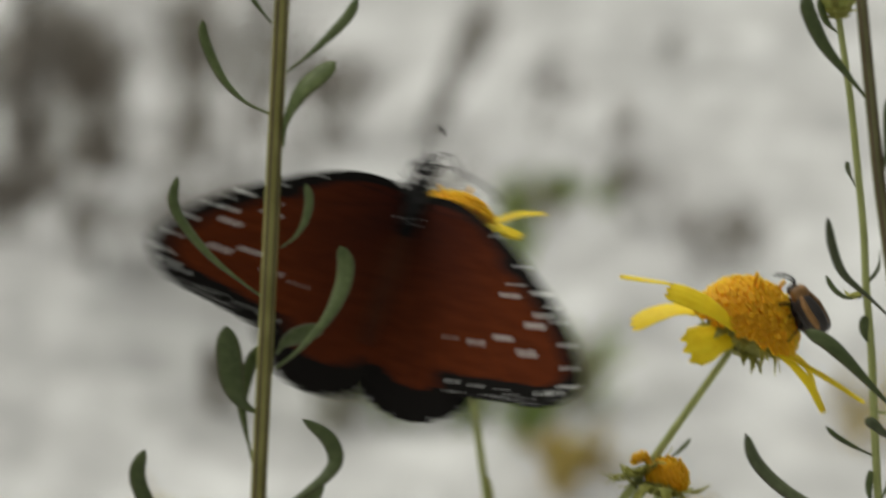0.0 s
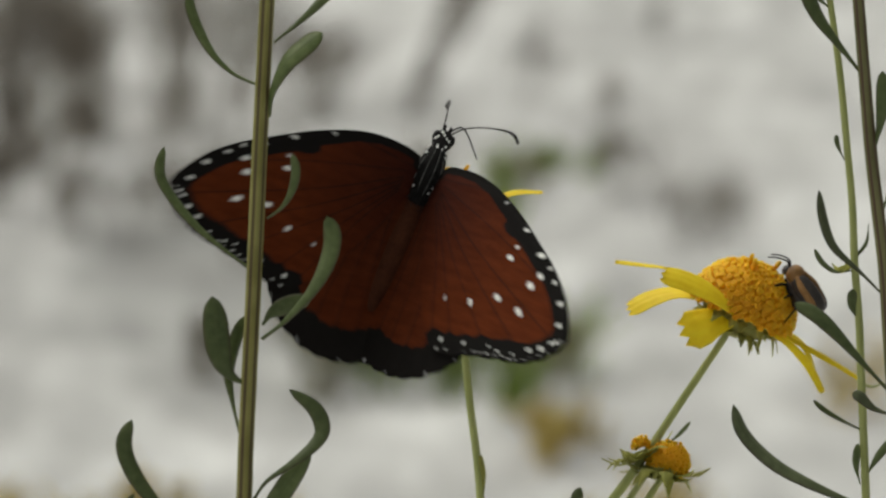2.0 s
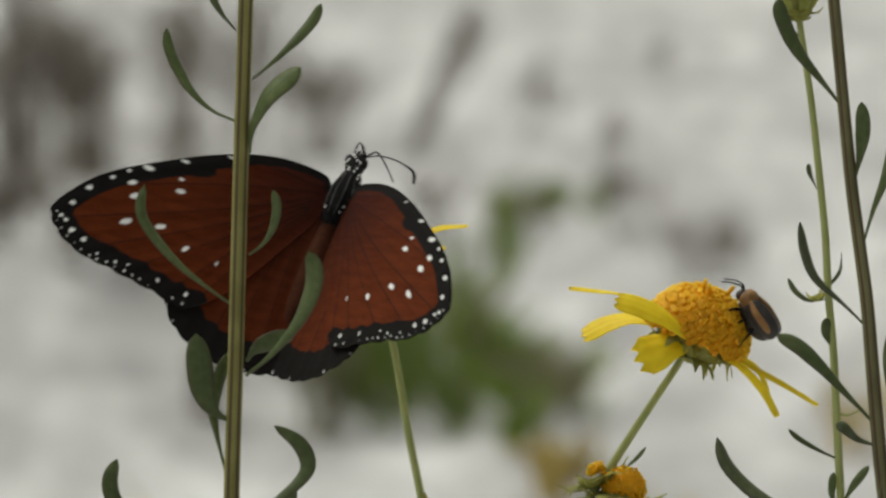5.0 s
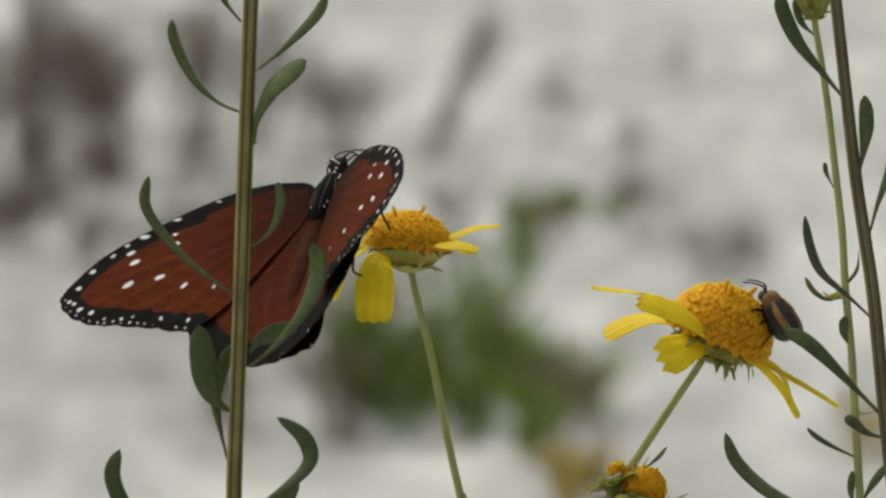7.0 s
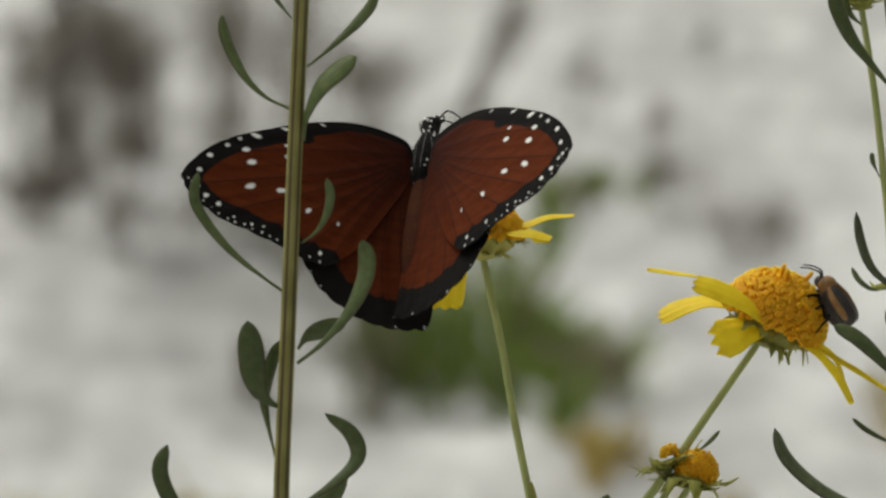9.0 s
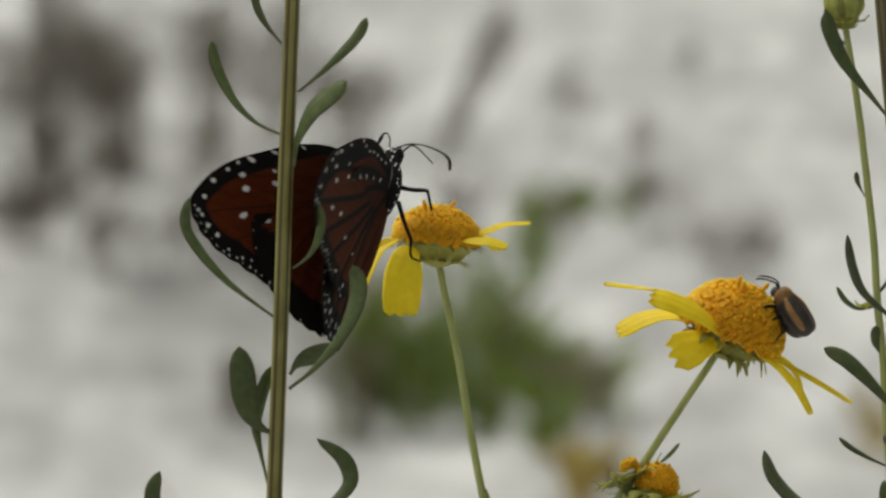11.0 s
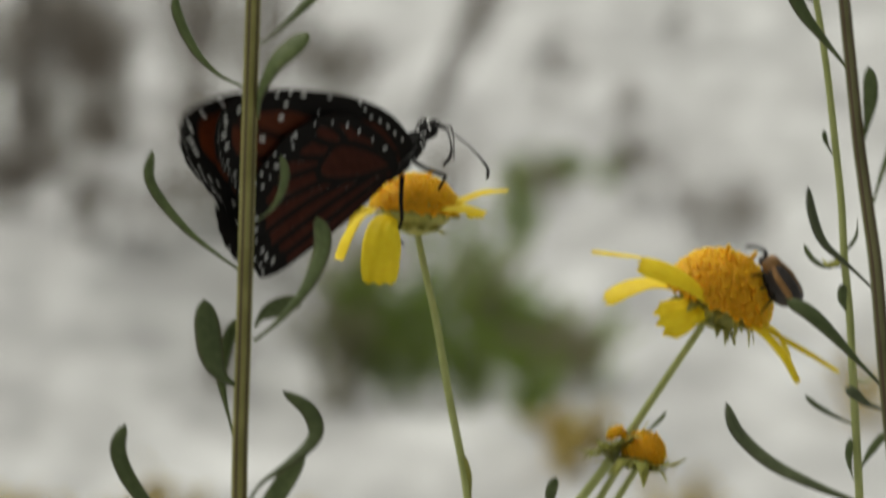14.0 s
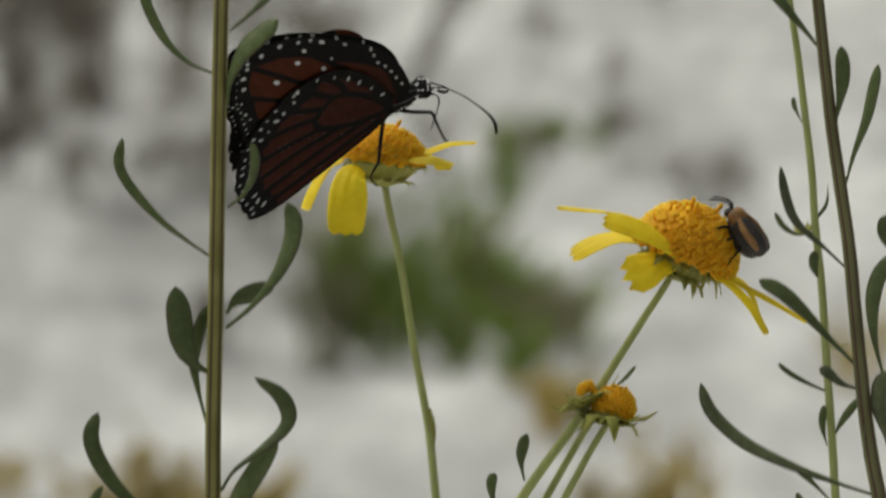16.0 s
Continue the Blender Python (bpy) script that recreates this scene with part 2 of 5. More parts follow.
def blade(points, width, facing=(0, 0, 1), shape="leaf", cup=0.18, thick=0.35, n=16, across=6, twist=0.0, jag=0.05):
    """A leaf or petal: a solid, cupped strip along a line, widening and closing as its kind does."""
    line = curve_through(points, n)
    top, low = [], []
    for i, c in enumerate(line):
        s = i / n
        t = (line[min(i + 1, n)] - line[max(i - 1, 0)]).normalized()
        f = Vector(facing)
        f = (f - t * f.dot(t)).normalized()
        w = t.cross(f)
        a = radians(twist) * s
        w, f = w * math.cos(a) + f * math.sin(a), f * math.cos(a) - w * math.sin(a)
        if shape == "leaf":
            rise = min(1, max(0, (s - 0.06) / 0.60))
            k = (0.20 + 0.86 * rise * rise * (3 - 2 * rise)) * (1 - max(0, (s - 0.74) / 0.26) ** 2.2) ** 0.6
        elif shape == "needle":
            k = (0.45 + 0.55 * math.sin(math.pi * min(1, s * 1.1 + 0.1))) * (1 - s ** 3) ** 0.5
        else:
            k = (0.34 + 0.66 * min(1, s / 0.55) ** 0.8) * (1 - 0.13 * max(0, (s - 0.75) / 0.25) ** 2)
        half = max(0.5 * width * k, 0.02)
        for j in range(across + 1):
            v = j / across * 2 - 1
            drop = cup * half * (v * v)
            if shape == "petal":
                drop += 0.014 * width * math.cos(v * 3.3 * math.pi) * min(1, 3 * s) + 0.05 * width * math.sin(5 * s) * v
            shift = Vector((0, 0, 0))
            if shape == "petal" and s > 0.8:
                notch = jag * width * (math.cos(v * 3 * math.pi) - 1.1 * v * v) * (s - 0.8) / 0.2
                shift = t * notch
            edge = thick * 0.5 * (1 - 0.75 * abs(v) ** 3) * (1 - 0.5 * s)
            q = c + w * half * v - f * drop + shift
            top.append(q + f * edge)
            low.append(q - f * edge)
    m = across + 1
    faces, off = [], len(top)
    for i in range(n):
        for j in range(across):
            q = (i * m + j, i * m + j + 1, (i + 1) * m + j + 1, (i + 1) * m + j)
            faces.append(q[::-1])
            faces.append(tuple(off + k for k in q))
        for j, flip in ((0, False), (across, True)):
            q = (i * m + j, (i + 1) * m + j, off + (i + 1) * m + j, off + i * m + j)
            faces.append(q if flip else q[::-1])
    for i, flip in ((0, True), (n, False)):
        for j in range(across):
            q = (i * m + j, i * m + j + 1, off + i * m + j + 1, off + i * m + j)
            faces.append(q if not flip else q[::-1])
    me = mesh_from(top + low, faces)
    at = me.attributes.new("across", "FLOAT", "POINT")
    at.data.foreach_set("value", [abs(j / across * 2 - 1) for i in range(2 * (n + 1)) for j in range(m)])
    return me


def ellipsoid(radii, centre=(0, 0, 0), rings=12, sides=16, power=1.0):
    verts, faces = [], []
    for i in range(rings + 1):
        a = math.pi * i / rings
        for j in range(sides):
            b = 2 * math.pi * j / sides
            s = math.sin(a) ** power
            verts.append((centre[0] - radii[0] * math.cos(a), centre[1] + radii[1] * s * math.cos(b), centre[2] + radii[2] * s * math.sin(b)))
    for i in range(rings):
        for j in range(sides):
            k = (j + 1) % sides
            faces.append((i * sides + j, (i + 1) * sides + j, (i + 1) * sides + k, i * sides + k))
    return mesh_from(verts, faces)


def frame_on(axis, origin=(0, 0, 0)):
    """A pose, in millimetres' places, whose z axis points along axis."""
    z = Vector(axis).normalized()
    return Matrix.Translation(Vector(origin) * 0.001) @ z.to_track_quat("Z", "Y").to_matrix().to_4x4()


def plant(name, base, depth, label, category, group=""):
    """An empty at a plant's foot, level with the plane of the flowers. Its parts' places are millimetres in that plane, from the foot."""
    e = new(name)
    e.empty_display_size = 0.02
    e.matrix_basis = SUBJECT @ pose(base[0] * 0.001, base[1] * 0.001, depth * 0.001)
    return tagged(e, label, category, group)


def rel(points, base, lift=0.0):
    """Places in the plane (x, y or x, y, towards the camera) counted from a plant's foot."""
    return [(p[0] - base[0], p[1] - base[1], (p[2] if len(p) > 2 else 0.0) + lift) for p in points]


# ---- ground ----
def spaced(dense_from, dense_to, step, far):
    inner = list(np.arange(dense_from, dense_to + step / 2, step))
    grow, out_low, out_high = step, dense_from, dense_to
    low, high = [], []
    while out_high < far:
        grow *= 1.6
        out_low, out_high = out_low - grow, out_high + grow
        low.append(out_low)
        high.append(out_high)
    return low[::-1] + inner + high


def ground():
    xs, ys = spaced(-0.5, 0.5, 0.02, 600), spaced(2.2, 5.6, 0.02, 600)
    verts, faces = [], []
    for y in ys:
        for x in xs:
            near = max(0.0, 1 - max(abs(x) - 2, abs(y - 3.5) - 3, 0) / 3)
            z = 0.010 * noise.noise((x * 6, y * 6, 1)) + 0.006 * noise.noise((x * 22, y * 22, 5))
            verts.append((x * 1000, y * 1000, z * near * 1000 - 4))
    w = len(xs)
    for j in range(len(ys) - 1):
        for i in range(w - 1):
            faces.append((j * w + i, j * w + i + 1, (j + 1) * w + i + 1, (j + 1) * w + i))
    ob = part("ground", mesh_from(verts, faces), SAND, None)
    tagged(ob, "pale grey sandy ground with darker patches", "ground", kind="structure")


ground()


# ---- the weeds and dry shrubs behind, far out of focus ----
def joined(pieces):
    """One mesh from several (verts, faces) lists."""
    verts, faces = [], []
    for v, f in pieces:
        o = len(verts)
        verts += v
        faces += [tuple(i + o for i in q) for q in f]
    return mesh_from(verts, faces)


def raw(me):
    return [tuple(c * 1000 for c in v.co) for v in me.vertices], [tuple(p.vertices) for p in me.polygons]


def dry_shrub(x, y, height, spread, count, seed, thick=0.8, label="grey-brown dead shrub with thin bare twigs", lean=0.0, mat=TWIG, reach=30):
    rnd = random.Random(seed)
    e = tagged(new("dry_shrub"), label, "shrub", "dead shrubs on the sand")
    e.matrix_basis = pose(x, y, -0.004)
    pieces, limbs = [], []
    for i in range(count):
        a, r = rnd.uniform(0, 6.283), rnd.uniform(0.2, 1) * spread
        tip = (r * math.cos(a) + lean * height, r * math.sin(a), height * rnd.uniform(0.6, 1))
        mid = (tip[0] * 0.7 + rnd.uniform(-8, 8), tip[1] * 0.6, tip[2] * 0.5)
        limbs.append(raw(tube([(tip[0] * 0.5 + rnd.uniform(-9, 9), tip[1] * 0.5, -8), mid, tip], [thick * 1.6, thick * 1.1, thick * 0.6], 8, 6)))
        for k in range(7):
            s = rnd.uniform(0.15, 0.95)
            b0 = Vector(mid).lerp(Vector(tip), s)
            b1 = b0 + Vector((rnd.uniform(-reach, reach), rnd.uniform(-reach, reach) * 0.7, rnd.uniform(0.3, 1.4) * reach))
            pieces.append(raw(tube([b0, b0.lerp(b1, 0.5) + Vector((rnd.uniform(-5, 5), 0, 4)), b1], [thick, thick * 0.7, thick * 0.4], 5, 5)))
    tagged(part("brush", joined(pieces), mat, e), kind="stuff")
    tagged(part("limb_wood", joined(limbs), mat, e), kind="stuff")
    return e


def weed(x, y, height, spread, count, seed, mat, label, leaf=26, wide=7, upright=0.0, name="weed"):
    rnd = random.Random(seed)
    e = tagged(new(name), label, "plant", "weeds on the sand")
    e.matrix_basis = pose(x, y, -0.004)
    pieces, limbs = [], []
    for i in range(count):
        a, r = rnd.uniform(0, 6.283), rnd.uniform(0.1, 1) ** 0.7 * spread
        tip = Vector((r * math.cos(a), r * math.sin(a), height * rnd.uniform(0.4, 1.05) * (1 - 0.45 * (r / spread) ** 2)))
        foot = Vector((tip.x * 0.5 + rnd.uniform(-8, 8), tip.y * 0.5 + rnd.uniform(-8, 8), -6))
        limbs.append(raw(tube([foot, foot.lerp(tip, 0.5) + Vector((0, 0, 4)), tip], [1.3, 1.0, 0.5], 6, 5)))
        for k in range(7):
            b0 = foot.lerp(tip, rnd.uniform(0.2, 1))
            d = Vector((rnd.uniform(-1, 1), rnd.uniform(-1, 1), rnd.uniform(-0.1, 0.9) + upright)).normalized() * leaf * rnd.uniform(0.6, 1.2)
            pieces.append(raw(blade([b0, b0 + d * 0.5 + Vector((0, 0, 3)), b0 + d], wide * rnd.uniform(0.7, 1.2), (0.2, -0.5, 0.8), "leaf", 0.15, 0.4, 5, 2)))
    tagged(part("foliage", joined(pieces), mat, e), kind="stuff")
    tagged(part("stalk_wood", joined(limbs), mat, e), kind="stuff")
    return e


GREEN_WEED = "low green weed with narrow upright leaves on the sand"
DRY_WEED = "low grey-olive withered weed on the sand"
STRAW_WEED = "low weed with straw-yellow blooms on the sand"
dry_shrub(-0.243, 3.941, 156, 11, 15, 1, 0.8, lean=0, reach=10)
dry_shrub(-0.233, 3.973, 141, 9, 9, 2, 0.6, lean=0.04, reach=10)
dry_shrub(-0.254, 3.888, 118, 20, 16, 3, 0.5, lean=0, reach=22)
dry_shrub(-0.172, 4.017, 95, 9, 13, 4, 0.7, lean=-0.55, reach=10)
dry_shrub(-0.189, 4.062, 89, 21, 16, 5, 0.55, lean=-0.2, reach=18)
dry_shrub(-0.149, 4.085, 110, 17, 16, 6, 0.55, lean=0.05, reach=18)
dry_shrub(-0.211, 4.085, 117, 17, 13, 7, 0.5, lean=-0.1, reach=18)
dry_shrub(-0.120, 4.179, 99, 21, 13, 8, 0.5, lean=0.1, reach=20)
dry_shrub(-0.070, 4.120, 52, 31, 17, 9, 0.5, lean=0.1, reach=18)
dry_shrub(-0.053, 4.120, 101, 8, 8, 10, 0.6, lean=0.85, reach=8)
dry_shrub(-0.036, 4.240, 93, 7, 6, 11, 0.5, lean=0.75, reach=8)
dry_shrub(-0.221, 3.952, 113, 43, 14, 45, 0.42, lean=0, reach=22)
dry_shrub(-0.156, 4.017, 112, 44, 14, 46, 0.42, lean=0, reach=22)
dry_shrub(-0.093, 4.040, 78, 44, 14, 47, 0.42, lean=0, reach=22)
dry_shrub(-0.235, 3.748, 35, 38, 15, 12, 0.6, lean=0, reach=16)
dry_shrub(-0.184, 3.672, 34, 43, 15, 48, 0.5, lean=0, reach=16)
dry_shrub(-0.126, 3.709, 34, 34, 18, 49, 0.5, lean=0, reach=16)
dry_shrub(-0.110, 3.264, 26, 6, 12, 14, 0.6, lean=0, reach=8)
dry_shrub(0.152, 4.474, 19, 10, 4, 15, 0.45, lean=0.1, reach=9)
dry_shrub(0.112, 4.040, 41, 9, 5, 16, 0.5, lean=0, reach=9)
dry_shrub(0.153, 3.635, 31, 31, 13, 17, 0.5, lean=0, reach=16)
dry_shrub(0.116, 3.827, 29, 26, 8, 31, 0.45, lean=0, reach=14)
dry_shrub(0.059, 4.155, 53, 21, 6, 18, 0.4, lean=0.1, reach=14)
dry_shrub(0.003, 3.787, 35, 22, 9, 50, 0.45, lean=0, reach=14)
dry_shrub(-0.094, 3.563, 27, 27, 12, 54, 0.45, lean=0, reach=14)
weed(0.078, 3.900, 20, 42, 10, 19, WEED, GREEN_WEED, 16, 4, 0.4)
weed(0.048, 3.847, 18, 23, 6, 20, WEED_DRY, DRY_WEED, 16, 4, 0.4)
weed(-0.040, 3.294, 47, 18, 10, 21, WEED, GREEN_WEED, 30, 3.2, 0.7)
weed(-0.029, 3.317, 42, 16, 8, 22, WEED, GREEN_WEED, 30, 3.2, 0.7)
weed(-0.053, 3.235, 52, 14, 8, 23, WEED_DRY, DRY_WEED, 30, 3.2, 0.7)
weed(-0.047, 3.461, 38, 23, 6, 24, WEED_DRY, DRY_WEED, 30, 3.2, 0.7)
weed(-0.001, 3.287, 61, 20, 8, 25, WEED, GREEN_WEED, 30, 3.2, 0.7)
weed(0.016, 3.332, 62, 20, 6, 26, WEED_DRY, DRY_WEED, 30, 3.2, 0.7)
weed(0.033, 3.332, 56, 17, 6, 27, WEED, GREEN_WEED, 30, 3.2, 0.7)
weed(-0.009, 3.379, 46, 20, 5, 28, WEED, GREEN_WEED, 30, 3.2, 0.7)
weed(0.020, 3.494, 38, 18, 5, 29, WEED, GREEN_WEED, 30, 3.2, 0.7)
weed(0.054, 3.235, 36, 19, 8, 30, WEED_DRY, DRY_WEED, 30, 3.2, 0.7)
weed(0.044, 3.302, 36, 17, 5, 51, WEED, GREEN_WEED, 30, 3.2, 0.7)
weed(0.037, 3.150, 29, 13, 6, 32, WEED, GREEN_WEED, 30, 3.2, 0.7)
weed(0.070, 3.272, 25, 11, 5, 33, WEED, GREEN_WEED, 30, 3.2, 0.7)
weed(0.038, 3.635, 52, 5, 5, 34, WEED, GREEN_WEED, 26, 2.6, 1.2)
weed(-0.020, 3.235, 25, 27, 6, 35, WEED, GREEN_WEED, 30, 3.2, 0.7)
weed(0.010, 3.199, 19, 27, 5, 52, WEED, GREEN_WEED, 30, 3.2, 0.7)
weed(0.056, 3.043, 31, 24, 7, 36, STRAW, STRAW_WEED, 17, 3.6, 0.6)
weed(0.070, 3.075, 24, 18, 6, 37, STRAW, STRAW_WEED, 17, 3.6, 0.6)
weed(-0.182, 2.881, 32, 28, 7, 38, STRAW, STRAW_WEED, 17, 3.6, 0.6)
weed(-0.126, 2.869, 37, 28, 11, 39, STRAW, STRAW_WEED, 17, 3.6, 0.6)
weed(-0.107, 2.857, 22, 22, 6, 40, STRAW, STRAW_WEED, 17, 3.6, 0.6)
weed(-0.068, 2.857, 17, 22, 6, 41, STRAW, STRAW_WEED, 17, 3.6, 0.6)
weed(0.104, 2.857, 37, 27, 11, 42, STRAW, STRAW_WEED, 17, 3.6, 0.6)
weed(0.082, 2.857, 22, 28, 6, 43, STRAW, STRAW_WEED, 17, 3.6, 0.6)
weed(0.208, 3.189, 35, 21, 6, 44, STRAW, STRAW_WEED, 17, 3.6, 0.6)


# ---- left plant: tall ridged stem with spoon-shaped leaves ----
def leafy_stem(name, base, depth, label, line, radii, stem_mat, ridges, group):
    e = plant(name, base, depth, label, "plant", group)
    part("stem", tube(rel(line, base), radii, 60, 30, ridges), stem_mat, e)
    return e


def leaf(parent, base, line, width, mat, lift, facing, shape="leaf"):
    q = [(p[0], p[1], lift * min(1, i / 2)) for i, p in enumerate(line)]
    part("leaf", blade(rel(q, base), width, facing, shape, 0.22, 0.45, 22, 12), mat, parent)


def petal(parent, base, line, width, facing, cup, jag, shape="petal"):
    part("petal", blade(rel(line, base), width, facing, shape, cup, 0.25, 18, 12, 0.0, jag), PETAL, parent, "bright yellow toothed petal")


STEM_BASE = (-38, -461)
STEM_PLANT = leafy_stem("leafy_plant", STEM_BASE, 38, "tall olive-green ridged stem with curved spoon-shaped leaves",
    [(-28.86, 61.81), (-29.42, 35.35), (-29.74, 19.32), (-30.06, -0.72), (-30.46, -20.76), (-30.7, -35.35), (-32.2, -47), (-32.6, -65), (-33.2, -95), (-34.2, -150), (-36, -260), (-38, -461)], [1.05, 1.08, 1.12, 1.2, 1.6], STEM, 0.06, "leafy stems")
leaf(STEM_PLANT, STEM_BASE, [(-30.54, 28.7), (-33.75, 30.14), (-36.56, 32.71), (-38.56, 35.91), (-39.92, 39.12), (-40.32, 41.69)], 1.75, LEAF, 1.5, (0.5, 0.4, 0.8))
leaf(STEM_PLANT, STEM_BASE, [(-28.54, 24.13), (-28.06, 27.9), (-26.13, 31.91), (-23.73, 34.31), (-21.24, 36.24)], 3, LEAF, 2, (-0.5, 0.2, 0.8))
leaf(STEM_PLANT, STEM_BASE, [(-28.14, 34.71), (-25.33, 37.12), (-22.13, 40.32), (-19.72, 43.13), (-18.52, 45.53)], 1.58, LEAF, -1.5, (0, 0.5, 0.8))
leaf(STEM_PLANT, STEM_BASE, [(-30.54, 41.53), (-32.55, 43.93), (-33.99, 46.58), (-34.79, 49.78)], 1.25, LEAF, 1, (0.4, 0.3, 0.8))
leaf(STEM_PLANT, STEM_BASE, [(-30.78, 2.65), (-33.99, 4.89), (-38, 8.1), (-41.61, 12.11), (-43.61, 15.71), (-43.21, 19.48)], 1.75, LEAF, 2, (0.4, 0.5, 0.7))
leaf(STEM_PLANT, STEM_BASE, [(-28.38, 9.7), (-26.37, 11.3), (-25.01, 13.71), (-24.53, 16.51), (-25.01, 18.92)], 1.42, LEAF, 1.5, (-0.4, 0.3, 0.8))
leaf(STEM_PLANT, STEM_BASE, [(-28.62, -7.38), (-25.33, -4.65), (-21.56, -0.08), (-19.56, 4.25), (-19.08, 7.62), (-19.88, 10.26)], 2.58, LEAF, 3, (-0.3, 0.4, 0.8))
leaf(STEM_PLANT, STEM_BASE, [(-28.54, -5.37), (-27.42, -3.77), (-25.33, -2.65), (-21.81, -1.52)], 2.5, LEAF, -1.5, (0, -0.3, 1))
leaf(STEM_PLANT, STEM_BASE, [(-30.86, -13.71), (-32.39, -12.99), (-33.83, -11.3), (-34.71, -8.58), (-35.19, -5.13), (-35.75, -1.52)], 3.58, LEAF, 2.5, (0.2, 0.1, 1))
leaf(STEM_PLANT, STEM_BASE, [(-31.43, -20.76), (-32.63, -15.95), (-33.19, -11.94), (-32.15, -7.13), (-30.78, -4.09)], 2, LEAF, -1.5, (0.5, 0, 0.8))
leaf(STEM_PLANT, STEM_BASE, [(-29.34, -30.54), (-27.42, -27.58), (-23.97, -24.93), (-20.76, -22.05), (-19.72, -19.64), (-21, -16.75), (-24.53, -14.43)], 2.25, LEAF, 2, (-0.2, 0.5, 0.7))
leaf(STEM_PLANT, STEM_BASE, [(-29.82, -41.61), (-28.7, -36.8), (-27.26, -32.79), (-24.77, -28.38), (-21.16, -23.01)], 2.83, LEAF, 1, (-0.3, -0.2, 1))
leaf(STEM_PLANT, STEM_BASE, [(-30.94, -38.8), (-35.19, -36.24), (-39.76, -33.91), (-43.93, -29.9), (-46.58, -25.97), (-47.62, -22.53), (-46.66, -19.32)], 2.42, LEAF, 2, (0.3, 0.4, 0.8))
leaf(STEM_PLANT, STEM_BASE, [(-31.27, -44.81), (-38.8, -43.61), (-44.81, -40), (-47.78, -35.99), (-47.62, -32.79), (-46.02, -29.74)], 1.58, LEAF, 1.5, (0.4, 0.2, 0.8))
DARK_BASE = (84, -456)
DARK_PLANT = leafy_stem("leafy_plant", DARK_BASE, 14, "dark reddish-brown ridged stem with narrow dusky leaves",
    [(53.57, 63.35), (56.28, 39.11), (57.52, 28.02), (58.5, 19.8), (59.74, 11.59), (60.97, 3.37), (61.79, -4.85), (62.61, -13.06), (63.51, -21.28), (64.58, -28.27), (65.65, -33.61), (67.4, -45), (69.5, -62), (73, -95), (77, -160), (81, -280), (84, -456)], [0.85, 0.95, 1.05, 1.15, 1.6], STEM_RED, 0.06, "leafy stems")
leaf(DARK_PLANT, DARK_BASE, [(57.02, 31.63), (53.9, 35.41), (50.2, 40.02), (47.99, 44.53), (47.33, 47.33)], 2.42, LEAF, 1, (0.3, 0.4, 0.8))
leaf(DARK_PLANT, DARK_BASE, [(58.83, 20.62), (59.57, 24.73), (59.9, 28.43), (59.65, 32.46)], 2.08, LEAF, 1, (-0.2, 0.1, 1))
leaf(DARK_PLANT, DARK_BASE, [(60.15, 11.17), (61.54, 16.52), (63.35, 21.86), (64.34, 26.38), (65.08, 29.83)], 1.67, LEAF, 1, (-0.4, 0.1, 0.9))
leaf(DARK_PLANT, DARK_BASE, [(60.8, 0), (57.19, 3.37), (53.49, 6.66), (51.85, 10.35), (50.94, 14.87)], 1.58, LEAF_DARK, 2, (0.4, 0.4, 0.8))
leaf(DARK_PLANT, DARK_BASE, [(62.2, -14.05), (58.17, -9.94), (53.9, -5.51), (50.78, -2.88), (47.82, -1.64)], 2.58, LEAF, 2.5, (0.3, 0.5, 0.8))
leaf(DARK_PLANT, DARK_BASE, [(63.1, -17.58), (60.06, -16.52), (58.01, -14.87), (56.7, -14.38)], 1.83, LEAF_DARK, 2, (0.2, 0.5, 0.8))
leaf(DARK_PLANT, DARK_BASE, [(65.4, -32.95), (59.08, -30.89), (52.5, -28.35), (45.93, -25.06), (41.25, -20.79), (39.44, -16.6)], 2.42, LEAF_DARK, 2.5, (0.3, 0.6, 0.7))
leaf(DARK_PLANT, DARK_BASE, [(66.39, -16.35), (64.83, -10.6), (64.34, -5.26), (65.16, -1.15), (67.46, 2.55)], 2.25, LEAF, 1.5, (-0.2, 0.1, 1))
leaf(DARK_PLANT, DARK_BASE, [(67.05, -26.21), (66.06, -20.46), (66.39, -14.71)], 3.5, LEAF_DARK, 1.5, (0, 0.1, 1))
leaf(DARK_PLANT, DARK_BASE, [(64.75, -31.14), (63.43, -26.62), (63.43, -22.1)], 0.5, LEAF_DARK, 1, (0, 0, 1), "needle")
leaf(DARK_PLANT, DARK_BASE, [(67.46, 1.73), (66.06, 5.01), (66.23, 7.89)], 1.83, LEAF, 1, (0, 0, 1))
GREEN_BASE = (64, -454)
GREEN_PLANT = leafy_stem("slender_plant", GREEN_BASE, 3, "slender pale green stem with tiny leaves and a green bud",
    [(52.51, 46.11), (52.67, 43.7), (53.67, 37.47), (54.67, 30.82), (55.83, 20.85), (56.75, 12.55), (57.24, 4.24), (58.08, -4.07), (58.57, -12.38), (59.07, -20.69), (59.57, -29), (59.9, -35.81), (60.6, -48), (61.2, -65), (62, -100), (63, -170), (64, -290), (64, -454)], [0.45, 0.55, 0.6, 0.65, 0.9], STEM_PALE, 0.03, "leafy stems")
leaf(GREEN_PLANT, GREEN_BASE, [(55.42, 19.44), (54.42, 21.52), (54.09, 23.1)], 0.75, LEAF, 1, (0.3, 0, 1))
